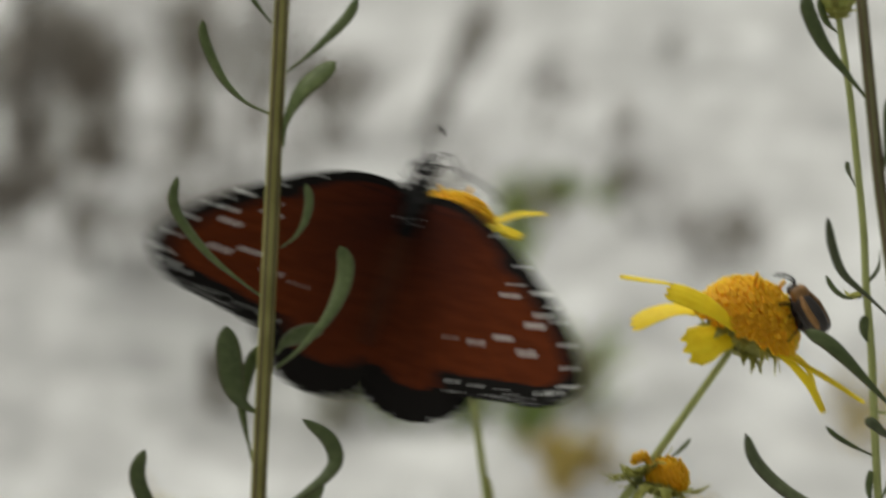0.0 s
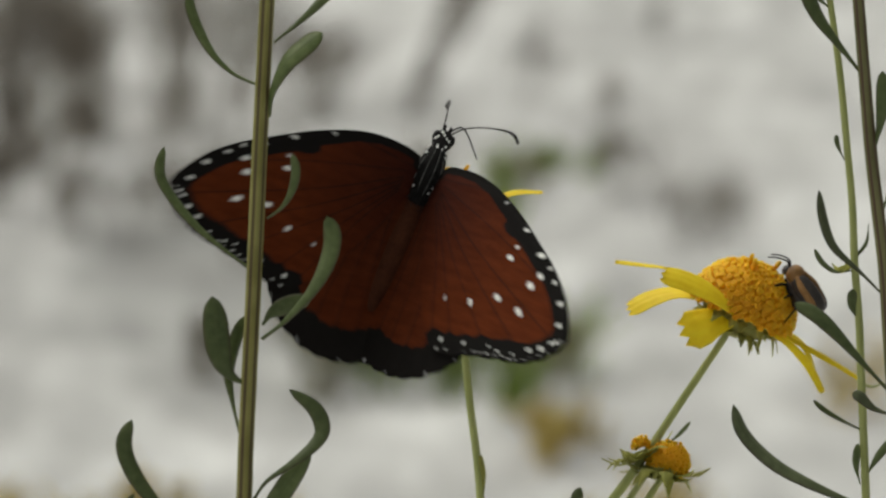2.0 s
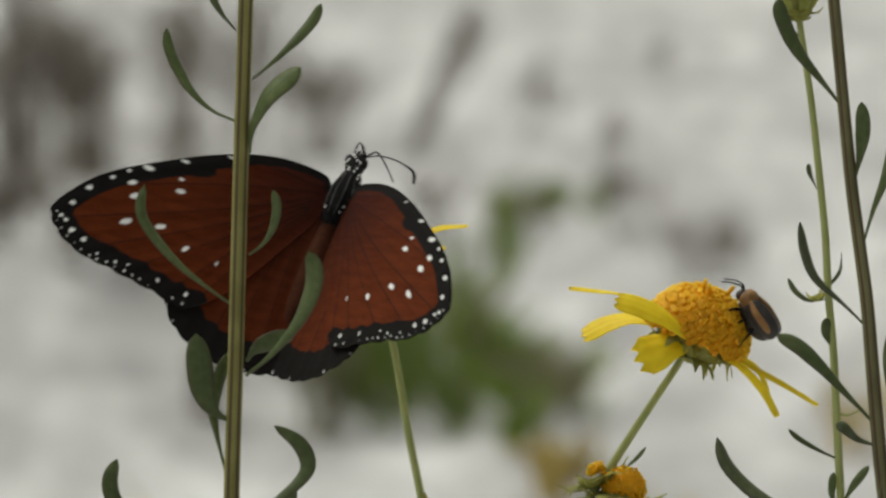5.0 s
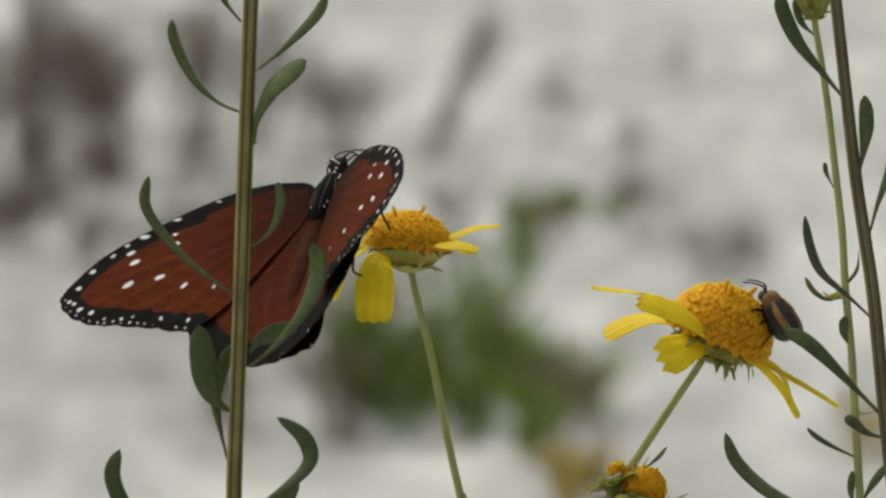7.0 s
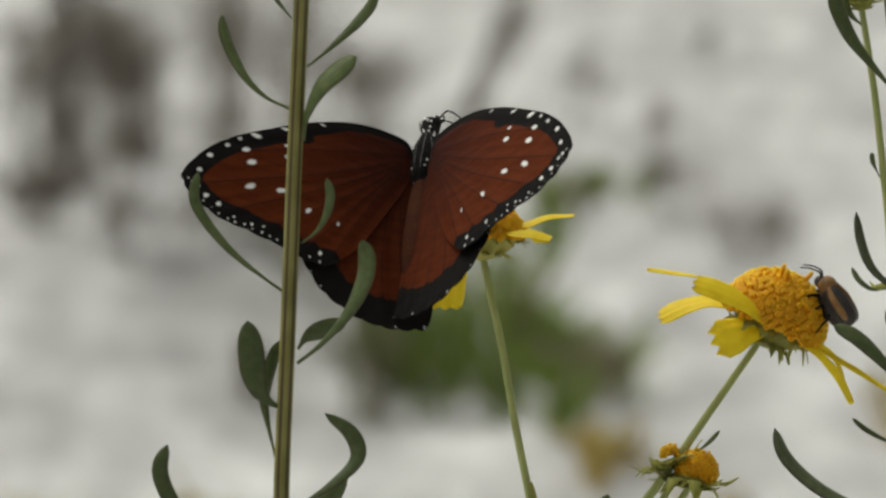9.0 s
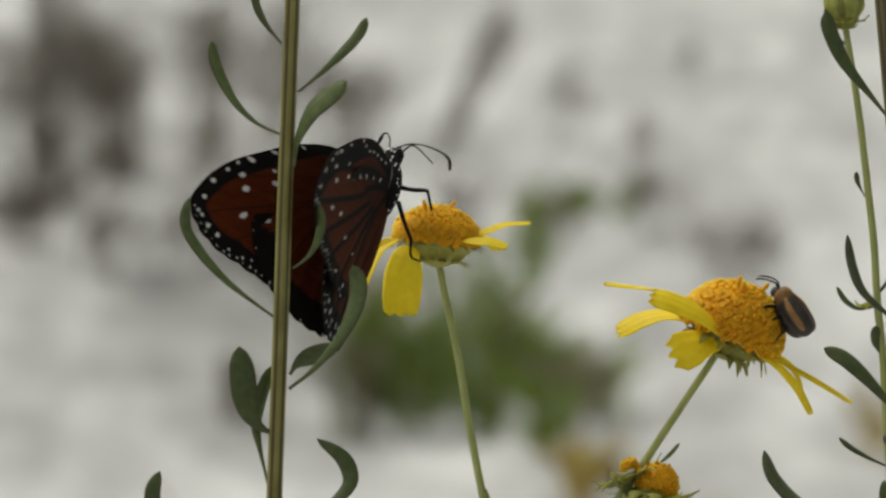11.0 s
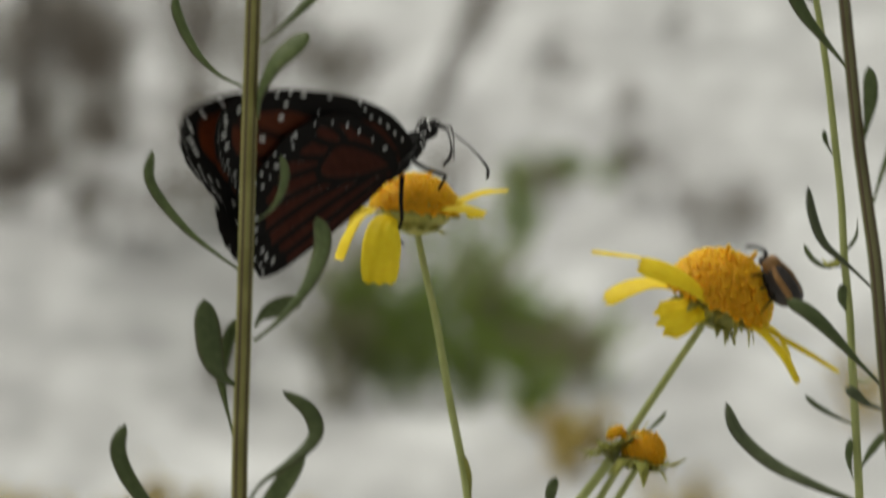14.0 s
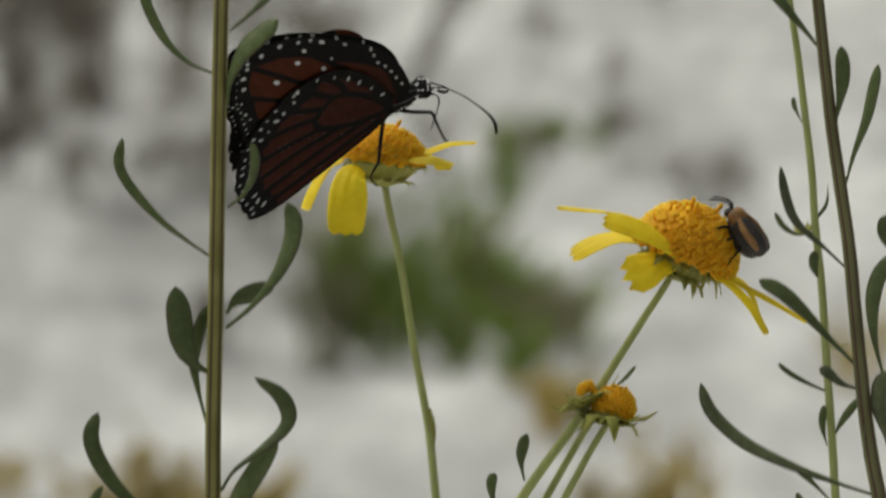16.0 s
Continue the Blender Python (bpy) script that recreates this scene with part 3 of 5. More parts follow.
leaf(GREEN_PLANT, GREEN_BASE, [(57, 3.24), (54.59, 2.99), (52.51, 4.24), (51.26, 6.23)], 0.83, LEAF, 1, (0.2, 0.4, 0.9))
leaf(GREEN_PLANT, GREEN_BASE, [(57.41, 5.23), (58.91, 7.39), (59.16, 10.22)], 0.58, LEAF, 0.5, (0, 0, 1), "needle")
leaf(GREEN_PLANT, GREEN_BASE, [(58.08, -4.24), (57.08, -1.99), (57, 0.5)], 1.42, LEAF, 1, (0.1, 0, 1))
leaf(GREEN_PLANT, GREEN_BASE, [(58.82, -13.38), (60.32, -13.79), (61.98, -13.04)], 0.42, STEM_PALE, 0.5, (0, 1, 0.5), "needle")
leaf(GREEN_PLANT, GREEN_BASE, [(58.91, -20.27), (56.25, -19.03), (53.34, -17.36), (51.59, -15.95)], 1, LEAF, 1.2, (0.3, 0.6, 0.7))
leaf(GREEN_PLANT, GREEN_BASE, [(58.74, -28.17), (58.08, -25.26), (58.24, -22.18)], 1.08, LEAF, 1, (0.1, 0, 1))
leaf(GREEN_PLANT, GREEN_BASE, [(59.57, -27.09), (61.15, -24.18), (63.39, -21.19)], 1.25, LEAF, 1, (-0.4, 0.2, 0.9))
leaf(GREEN_PLANT, GREEN_BASE, [(59.49, -36.64), (56.25, -33.15), (54, -31.32)], 1.08, LEAF, 1.2, (0.3, 0.5, 0.8))
leaf(GREEN_PLANT, GREEN_BASE, [(59.82, -43.12), (55.75, -38.14), (54.17, -34.98)], 1.25, LEAF, 1.2, (0.3, 0.2, 0.9))
leaf(GREEN_PLANT, GREEN_BASE, [(52.84, 41.62), (50.76, 43.7), (49.52, 47.03)], 1.17, LEAF, 1, (0.3, 0.2, 0.9))
SWAYING = [(STEM_PLANT, STEM_BASE, 38, "stem"), (DARK_PLANT, DARK_BASE, 14, "dark"), (GREEN_PLANT, GREEN_BASE, 3, "green")]


# ---- flower heads ----
def floret_mesh(r, h):
    """One disc floret: a little five-cornered cup with a raised rim."""
    verts, faces = [], []
    prof = ((0.55, -0.6), (0.85, 0.1), (1.0, 0.62), (0.74, 1.0), (0.28, 0.55))
    for rr, z in prof:
        for j in range(6):
            a = 2 * math.pi * j / 6
            verts.append((r * rr * math.cos(a), r * rr * math.sin(a), h * z))
    for i in range(len(prof) - 1):
        for j in range(6):
            k = (j + 1) % 6
            faces.append((i * 6 + j, i * 6 + k, (i + 1) * 6 + k, (i + 1) * 6 + j))
    faces.append(tuple(len(prof) * 6 - 6 + j for j in range(6)))
    return mesh_from(verts, faces)


FLORET_OPEN, FLORET_SHUT = floret_mesh(0.54, 0.95), floret_mesh(0.40, 0.80)
FLORET_OPEN.materials.append(FLORET)
FLORET_SHUT.materials.append(FLORET)


def disc(parent, centre, axis, radius, height, count, base, seed, open_share=0.75, spikes=3, size=1.0, deep=1.08):
    """The domed middle of a flower head: a receptacle with florets set in a spiral."""
    rnd = random.Random(seed)
    m = frame_on(axis, rel([centre], base)[0])
    verts, faces, rings, sides = [], [], 8, 24
    for i in range(rings + 1):
        a = math.pi / 2 * (i / rings * 1.08 - 0.08)
        for j in range(sides):
            b = 2 * math.pi * j / sides
            verts.append(((radius - 0.5) * math.cos(a) * math.cos(b), (radius - 0.5) * math.cos(a) * math.sin(b), (height - 0.5) * math.sin(a)))
    for i in range(rings):
        for j in range(sides):
            k = (j + 1) % sides
            faces.append((i * sides + j, i * sides + k, (i + 1) * sides + k, (i + 1) * sides + j))
    faces.append(tuple(range(sides))[::-1])
    d = part("disc", mesh_from(verts, faces), FLORET, parent, "", m)
    rest = []
    for i in range(count):
        s = (i + 0.5) / count
        th = math.acos(1 - s * deep)
        a = i * 2.399963
        n3 = Vector((math.sin(th) * math.cos(a), math.sin(th) * math.sin(a), math.cos(th)))
        q = Vector((n3.x * radius, n3.y * radius, n3.z * height))
        g = Vector((n3.x / radius, n3.y / radius, n3.z / height)).normalized()
        me = FLORET_SHUT if s < 1 - open_share else FLORET_OPEN
        k = size * rnd.uniform(0.98, 1.2)
        tall = rnd.uniform(0.75, 1.0) if i not in (9, 37, 66)[:spikes] else 2.6
        q += Vector((rnd.uniform(-0.16, 0.16), rnd.uniform(-0.16, 0.16), rnd.uniform(-0.16, 0.16)))
        place = frame_on(g + Vector((rnd.uniform(-0.3, 0.3), rnd.uniform(-0.3, 0.3), rnd.uniform(-0.1, 0.3))), q - g * 0.62) @ Matrix.Diagonal((k, k, k * tall, 1))
        if (m.to_3x3() @ n3).z > -0.05 and count > 80:
            o = part("floret", me, None, d)
            o.matrix_basis = place
        else:
            rest.append(([tuple((place @ v.co) * 1000) for v in me.vertices], [tuple(p.vertices) for p in me.polygons]))
    tagged(part("floret_mass", joined(rest), FLORET, d), kind="stuff")
    return d


def sepals(parent, centre, axis, radius, base, count, length, seed, droop=0.5, wide=1.5, depth=1.0, loose=0.3):
    """The green cup under a head, with two rings of pointed bracts."""
    rnd = random.Random(seed)
    m = frame_on(axis, rel([centre], base)[0])
    verts, faces, sides = [], [], 20
    prof = ((0.10, -0.56), (0.32, -0.50), (0.62, -0.34), (0.86, -0.12), (0.97, 0.08), (0.90, 0.14))
    for rr, z in prof:
        for j in range(sides):
            a = 2 * math.pi * j / sides
            k = 1 + 0.05 * math.sin(7 * a)
            verts.append((radius * rr * k * math.cos(a), radius * rr * k * math.sin(a), radius * z * depth))
    for i in range(len(prof) - 1):
        for j in range(sides):
            k = (j + 1) % sides
            faces.append((i * sides + j, i * sides + k, (i + 1) * sides + k, (i + 1) * sides + j))
    cup = part("calyx", mesh_from(verts, faces), SEPAL, parent, "green bracted cup under the flower", m)
    for ring, (start, low, share) in enumerate(((0.80, -0.12, 1.0), (0.45, -0.44, 0.7))):
        n = int(count * share)
        for i in range(n):
            a = 2 * math.pi * (i + rnd.uniform(-0.35, 0.35) + 0.5 * ring) / n
            u = Vector((math.cos(a), math.sin(a), 0))
            k = length * rnd.uniform(0.7, 1.3)
            d = droop + rnd.uniform(-loose, loose)
            p0 = u * radius * start + Vector((0, 0, low * radius * depth))
            p1 = p0 + u * k * 0.5 + Vector((0, 0, 0.08 * k))
            p2 = p0 + u * k * 0.9 + Vector((0, 0, -d * k))
            part("bract", blade([p0, p1, p2], wide * rnd.uniform(0.8, 1.2), u * 0.4 + Vector((0, 0, 1)), "needle", 0.15, 0.3, 7, 3), SEPAL, cup)
    return cup


def closed_bud(parent, centre, axis, radius, base, count, seed):
    """A swollen bud, its pale bracts folded up over the florets."""
    rnd = random.Random(seed)
    m = frame_on(axis, rel([centre], base)[0])
    bud = part("bud", ellipsoid((radius * 1.15, radius * 0.95, radius * 0.95), (0, 0, 0), 12, 18), BUD, parent, "pale yellow-green swollen bud", m @ pose(0, 0, radius * 0.00035, 0, -90, 0))
    turn = pose(0, 0, radius * 0.00035, 0, -90, 0).inverted()
    for i in range(count):
        a = 2 * math.pi * (i + rnd.uniform(-0.2, 0.2)) / count
        u = Vector((math.cos(a), math.sin(a), 0))
        k = rnd.uniform(0.85, 1.15)
        line = [u * radius * 0.45 + Vector((0, 0, -0.75 * radius)), u * radius * 1.0, u * radius * 0.98 * k + Vector((0, 0, 0.6 * radius)), u * radius * 0.6 * k + Vector((0, 0, 1.35 * radius * k))]
        part("bract", blade(line, radius * 0.62, u, "needle", 0.25, 0.3, 9, 4), SEPAL if i % 3 == 0 else BUD, bud, "", turn)


F1_BASE = (16, -452)
FLOWER_ONE = plant("yellow_flower", F1_BASE, -10, "yellow flower with domed orange middle and drooping petals, thin stalk", "flower", "yellow flowers")
part("stalk", tube(rel([(-7.41, 10.02), (-6.9, 6.82), (-6.06, 3.03), (-4.12, -4.97), (-1.85, -16.75), (0.51, -27.69), (1.85, -37.12), (3, -47), (5, -65), (8, -100), (11, -170), (14, -290), (16, -452)], F1_BASE), [0.5, 0.55, 0.62, 0.7, 1.0], 60, 12, 0.03), STEM_PALE, FLOWER_ONE)
part("leaf", blade(rel([(0.59, -25.17), (1.35, -28.11), (1.6, -31.48)], F1_BASE, 0.6), 0.9, (0.4, 0.0, 1.0), "needle", 0.2, 0.3, 10, 4), SEPAL, FLOWER_ONE)
disc(FLOWER_ONE, (-7.66, 12.04), (0.10, 1.0, 0.08), 6.6, 5.0, 330, F1_BASE, 11, 0.6, 2, 0.86, 1.10)
sepals(FLOWER_ONE, (-7.32, 11.62), (0.06, 1.0, -0.02), 6.1, F1_BASE, 16, 2.2, 12, 0.25, 1.6, 1.15, 0.3)

petal(FLOWER_ONE, F1_BASE, [(-10.86, 10.35, 5), (-12.04, 8.92, 7.5), (-12.46, 4.71, 8.6), (-12.62, 0.34, 8.2)], 5.83, (0.1, 0.35, 1), 0.1, 0.04)
petal(FLOWER_ONE, F1_BASE, [(-13.38, 11.45, 2), (-15.91, 10.02, 3), (-17.59, 7.24, 3.5), (-18.85, 3.87, 3.5)], 2.5, (-0.7, 0.6, 0.6), 0.1, 0.04)
petal(FLOWER_ONE, F1_BASE, [(-3.87, 12.71, 1), (-0.76, 13.21, 1.5), (2.36, 14.39, 2), (6.23, 14.73, 2)], 3.33, (0.0, 1, 0.28), 0.1, 0.04)
petal(FLOWER_ONE, F1_BASE, [(-4.29, 11.87, 4), (-2.02, 11.87, 6), (0.25, 11.78, 7), (2.86, 11.11, 7.4)], 3.5, (0.2, 1, 0.45), 0.1, 0.04)
petal(FLOWER_ONE, F1_BASE, [(-12.12, 11.87, -4), (-14.64, 11.87, -7), (-16.33, 10.35, -9), (-17.59, 7.66, -10)], 3.33, (-0.4, 0.8, -0.3), 0.1, 0.04)
petal(FLOWER_ONE, F1_BASE, [(-3.28, 13.13, -5), (-0.76, 12.71, -8), (0.93, 11.87, -10), (1.77, 10.61, -11)], 3.33, (0.4, 0.8, -0.4), 0.1, 0.04)
F2_BASE = (0, -453)
FLOWER_TWO = plant("branching_flower", F2_BASE, -5, "yellow flower with high orange dome, drooping petals, small side buds", "flower", "yellow flowers")
part("stalk", tube(rel([(36.1, -3.94), (35.17, -5.95), (32.75, -9.55), (28.98, -15.16), (25.21, -20.85), (22.7, -24.37), (20.6, -27.39), (17.25, -31.74), (13.48, -36.93), (10.13, -42.63), (7.5, -53), (5.5, -75), (4, -110), (3, -180), (2, -300), (0, -453)], F2_BASE), [0.5, 0.6, 0.72, 0.8, 1.1], 70, 12, 0.03), STEM_PALE, FLOWER_TWO)
part("side_stalk", tube(rel([(25.96, -26.55), (23.28, -30.74), (19.76, -36.93), (14.74, -45.56)], F2_BASE, 1.5), [0.48, 0.55, 0.6], 24, 10, 0.03), STEM_PALE, FLOWER_TWO)
part("side_stalk", tube(rel([(23.78, -26.05), (21.94, -28.81), (17.42, -36.35), (12.23, -45.56)], F2_BASE, -1.5), [0.48, 0.55, 0.6], 24, 10, 0.03), STEM_PALE, FLOWER_TWO)
part("leaf", blade(rel([(25.79, -22.11), (27.72, -20.85), (29.14, -19.6), (30.32, -18.17)], F2_BASE, 0.8), 0.58, (0.2, 0.1, 1.0), "leaf", 0.2, 0.4, 12, 4), LEAF, FLOWER_TWO)
part("leaf", blade(rel([(13.48, -34.92), (13.06, -32.16), (13.32, -30.07), (13.99, -27.97)], F2_BASE, 0.8), 1.67, (0.2, 0.1, 1.0), "leaf", 0.2, 0.4, 12, 4), LEAF, FLOWER_TWO)
part("leaf", blade(rel([(9.3, -40.95), (8.71, -37.18), (8.63, -35.09), (9.13, -33.67)], F2_BASE, 0.8), 1.5, (0.2, 0.1, 1.0), "leaf", 0.2, 0.4, 12, 4), LEAF, FLOWER_TWO)
disc(FLOWER_TWO, (37.94, -1.59), (0.42, 0.90, 0.06), 8.0, 7.7, 470, F2_BASE, 21, 0.75, 3, 0.90, 1.16)
sepals(FLOWER_TWO, (37.18, -3.1), (0.42, 0.90, -0.02), 6.0, F2_BASE, 18, 2.6, 22, 0.3, 1.9, 0.8, 0.5)
disc(FLOWER_TWO, (26.97, -24.2), (0.30, 0.95, 0.15), 3.5, 3.5, 190, F2_BASE, 31, 0.5, 0, 0.60, 1.45)
sepals(FLOWER_TWO, (26.3, -25.46), (0.15, 0.97, 0.05), 3.3, F2_BASE, 14, 4.4, 32, 0.05, 2.2, 0.9, 0.5)
disc(FLOWER_TWO, (23.03, -21.61), (-0.1, 1.0, 0.0), 1.7, 1.6, 60, F2_BASE, 41, 0.3, 0, 0.5, 1.4)
sepals(FLOWER_TWO, (22.61, -23.03), (-0.35, 0.93, 0.0), 2.0, F2_BASE, 10, 4.4, 42, -0.2, 2.0, 1.0, 0.4)
SWAYING += [(FLOWER_ONE, F1_BASE, -10, "f1"), (FLOWER_TWO, F2_BASE, -5, "f2")]
petal(FLOWER_TWO, F2_BASE, [(29.6, 3.2, 5.5), (26.4, 4.5, 5.0), (22.8, 5.0, 4), (19.09, 5.45, 3)], 1.15, (-0.15, 0.9, 0.42), 0.12, 0.05)
petal(FLOWER_TWO, F2_BASE, [(37.52, -2.6, 6.5), (33.58, 0.5, 8.2), (29.6, 2.6, 8), (25.9, 3.7, 7.5)], 3.4, (-0.42, 0.62, 0.65), 0.2, 0.09)
petal(FLOWER_TWO, F2_BASE, [(32.75, 0.08, 1), (28.56, 0.92, 0), (24.79, 0.2, -1), (21.1, -1.6, -2)], 3.7, (-0.1, 0.75, 0.65), 0.12, 0.10)
petal(FLOWER_TWO, F2_BASE, [(36.4, -2.93, 4), (33.6, -3.3, 6), (31.0, -4.3, 7), (28.9, -5.2, 7)], 6.0, (-0.5, 0.05, 0.9), 0.12, 0.10)
petal(FLOWER_TWO, F2_BASE, [(41.96, -5.11, 4), (44.72, -6.78, 6), (47.4, -9.8, 7), (49.5, -13.73, 7)], 1.83, (0.55, 0.45, 0.7), 0.12, 0.09)
petal(FLOWER_TWO, F2_BASE, [(43.21, -4.94, 2), (46.98, -7.03, 3), (51.17, -9.38, 3.5), (55.61, -12.14, 3.5)], 1.42, (0.2, 0.8, 0.55), 0.12, 0.09)
petal(FLOWER_TWO, F2_BASE, [(44.05, -4.52, -3), (46.98, -6.62, -5), (48.41, -8.71, -6), (49.24, -11.64, -6.5)], 2.5, (0.6, 0.5, 0.3), 0.12, 0.09)
closed_bud(GREEN_PLANT, (52.43, 47.27), (-0.05, 1.0, 0.05), 2.9, GREEN_BASE, 15, 52)
sepals(GREEN_PLANT, (52.51, 45.45), (-0.05, 1.0, 0.05), 2.1, GREEN_BASE, 9, 1.7, 54, -0.25, 0.5, 1.3, 0.3)
sepals(GREEN_PLANT, (55.5, 3.57), (-0.4, 1.0, 0.2), 1.0, GREEN_BASE, 6, 1.4, 53, -0.5, 0.8)


# ---- the beetle on the second flower ----
def beetle():
    """A soldier beetle, head in the florets: body along x, back up z."""
    e = plant("beetle", F2_BASE, -5, "dark brown beetle with tan-edged wing cases clinging to the flower", "beetle")
    m = Matrix.Translation(Vector(rel([(46.9, 1.0, 3.4)], F2_BASE)[0]) * 0.001) @ pose(0, 0, 0, 0, 0, 126) @ pose(0, 0, 0, 74, 0, 0) @ Matrix.Diagonal((0.86, 0.92, 1.1, 1))
    part("abdomen", ellipsoid((3.7, 1.9, 1.9), (-0.6, 0, -0.5), 14, 16, 0.8), BEETLE_DARK, e, "", m)
    for s in (1, -1):
        case = part("wing_case", ellipsoid((3.9, 1.3, 1.6), (-0.8, 0.95 * s, 0.4), 14, 14, 0.68), BEETLE_DARK, e, "dark wing case with a tan edge", m)
        part("tan_edge", tube([(2.9, 1.35 * s, 0.7), (1.0, 2.16 * s, 0.5), (-2.0, 2.12 * s, 0.4), (-4.2, 1.1 * s, 0.3)], [0.30, 0.46, 0.50, 0.4], 20, 8), BEETLE_TAN, case)
        part("tan_seam", tube([(2.9, 0.12 * s, 1.6), (0.0, 0.20 * s, 1.95), (-3.6, 0.16 * s, 1.4)], [0.20, 0.30, 0.24], 16, 6), BEETLE_TAN, case)
        part("antenna", tube([(5.1, 0.4 * s, 0.6), (6.0, 0.9 * s + 0.6, 0.9), (7.4, 1.2 * s + 2.2, 0.6), (8.6, 1.4 * s + 4.4, 0.0)], [0.15, 0.13, 0.10], 16, 6), CHITIN, e, "", m)
        for x, f in ((2.8, 1.2), (0.9, 0.3), (-0.8, -1.0)):
            part("leg", tube([(x, 0.9 * s, -1.2), (x + f * 0.6, 2.4 * s, -1.6), (x + f, 3.0 * s, -2.8), (x + f * 1.5, 3.4 * s, -4.0)], [0.28, 0.22, 0.15, 0.1], 14, 6), CHITIN, e, "", m)
    part("thorax", ellipsoid((1.7, 1.75, 1.35), (3.2, 0, 0.45), 10, 14, 0.7), BEETLE_TAN, e, "tan shield behind the head", m)
    part("shield_spot", ellipsoid((0.8, 0.8, 0.3), (3.2, 0, 1.35), 6, 10), BEETLE_DARK, e, "", m)
    part("head", ellipsoid((1.0, 1.0, 0.9), (4.6, 0, 0.0), 8, 12), BEETLE_DARK, e, "", m)
    return e


SWAYING.append((beetle(), F2_BASE, -5, "f2"))


# ---- the butterfly ----
FORE_LINE = ((0, -1), (0.6, 2.6), (4.7, 3.4), (9, 3.2), (13.3, 2.2), (19, 0), (24.5, -2.8), (29.6, -5.6), (33.4, -8.4), (36, -11.2), (37.8, -13.8),
             (37.9, -15.6), (36.5, -17.6), (34, -19.4), (30.5, -20.6), (27.3, -21), (23.6, -21.7), (20, -22.4), (16.4, -23.2), (13.6, -22.6), (9, -18), (4, -10), (0.6, -4))
HIND_LINE = ((0, -1.2), (4, -1.0), (10, -2.6), (16, -5.6), (19.8, -9.8), (21.2, -14.6), (20.6, -19.5), (18.9, -23.5), (16.4, -26), (13.2, -28), (9.8, -29), (6.5, -29.2), (3.4, -28.8), (0.9, -27.8), (-0.6, -23),
             (-1, -15), (-1, -7), (-0.5, -2.5))
# white spots of the forewing: out from the body, forward, long and short radius
FORE_SPOTS = ((26.4, -4.6, 0.85, 0.55), (21.6, -1.9, 0.60, 0.38), (27.0, -9.3, 0.80, 0.68), (27.2, -13.5, 0.90, 0.62), (28.0, -7.5, 0.70, 0.55), (20.9, -6.5, 0.70, 0.55),
              (21.3, -4.7, 0.42, 0.36), (22.1, -12.6, 0.75, 0.62), (17.6, -14.7, 0.62, 0.50), (12.6, -15.4, 0.38, 0.30), (15.4, 0.9, 0.42, 0.26))
FORE_VEINS = (((2, 0), (17, -4), (30, -8.5)), ((2, -1), (15, -7.5), (34, -15)), ((2, -1.5), (13, -9), (31, -19)), ((2, -2), (11, -10), (25, -20.5)),
              ((2, -2.5), (9, -10.5), (18, -21.5)), ((2, -3), (7, -10), (13, -20.5)), ((1, 1), (13, 1), (27, -5)))
HIND_VEINS = (((1, -1.5), (6, -3.6), (11.5, -7.4), (13, -9.8)), ((1, -2.5), (4, -8), (8.5, -13), (11.5, -13.2), (13, -9.5)), ((11.5, -7.4), (15, -8.0), (19.3, -10.2)), ((13, -9.5), (16, -11.5), (20.4, -14)),
              ((12.6, -12), (16, -15.5), (19.6, -19)), ((11.5, -13.2), (14.5, -19), (16.5, -24.5)), ((8.5, -13), (11, -20), (12.5, -27)), ((5.5, -10), (7.5, -18), (8.5, -27.5)),
              ((2.5, -5.5), (4, -15), (5, -27)), ((0.5, -4), (1.2, -14), (2, -25)), ((2, -1.4), (8, -2.8), (15, -6.0)))


def closed_line(points, n):
    p = [Vector((*q, 0)) for q in points]
    k, out = len(p), []
    for i in range(n):
        s = i / n * k
        j = int(s)
        u = s - j
        a, b, c, d = (p[(j + o) % k] for o in (-1, 0, 1, 2))
        out.append(0.5 * (2 * b + (c - a) * u + (2 * a - 5 * b + 4 * c - d) * u * u + (3 * b - 3 * c + d - a) * u ** 3))
    return np.array([(v.x, v.y) for v in out])


def line_distance(q, pts):
    pts = np.array(pts, float)
    best = np.full(len(q), 1e9)
    for a, b in zip(pts[:-1], pts[1:]):
        d = b - a
        s = np.clip(((q - a) @ d) / (d @ d), 0, 1)
        best = np.minimum(best, np.hypot(*(q - a - s[:, None] * d).T))
    return best


def spot_depth(q, spots):
    best = np.full(len(q), -9.0)
    for x, y, rl, rs, *way in spots:
        d = q - (x, y)
        a = way[0] if way else -0.34
        u, v = d[:, 0] * math.cos(a) + d[:, 1] * math.sin(a), d[:, 1] * math.cos(a) - d[:, 0] * math.sin(a)
        best = np.maximum(best, (1 - np.hypot(u / rl, v / rs)) * min(rl, rs))
    return best


def along(pts, step, inset, centre, rnd, r, jitter=0.25, long=1.15, kept=1.0):
    """Spots in an uneven row along an edge, set in from it, their long way pointing inwards."""
    out, acc = [], 0.0
    pts = np.array(pts)
    for a, b in zip(pts[:-1], pts[1:]):
        acc += np.hypot(*(b - a))
        if acc >= step:
            acc = 0.0
            d = np.array(centre) - b
            d = d / np.hypot(*d)
            q = b + d * inset
            k = r * rnd.uniform(0.6, 1.3)
            at = (q[0] + rnd.uniform(-jitter, jitter), q[1] + rnd.uniform(-jitter, jitter))
            if rnd.random() < kept:
                out.append((*at, k * long * rnd.uniform(0.85, 1.15), k, math.atan2(d[1], d[0]) + rnd.uniform(-0.3, 0.3)))
    return out


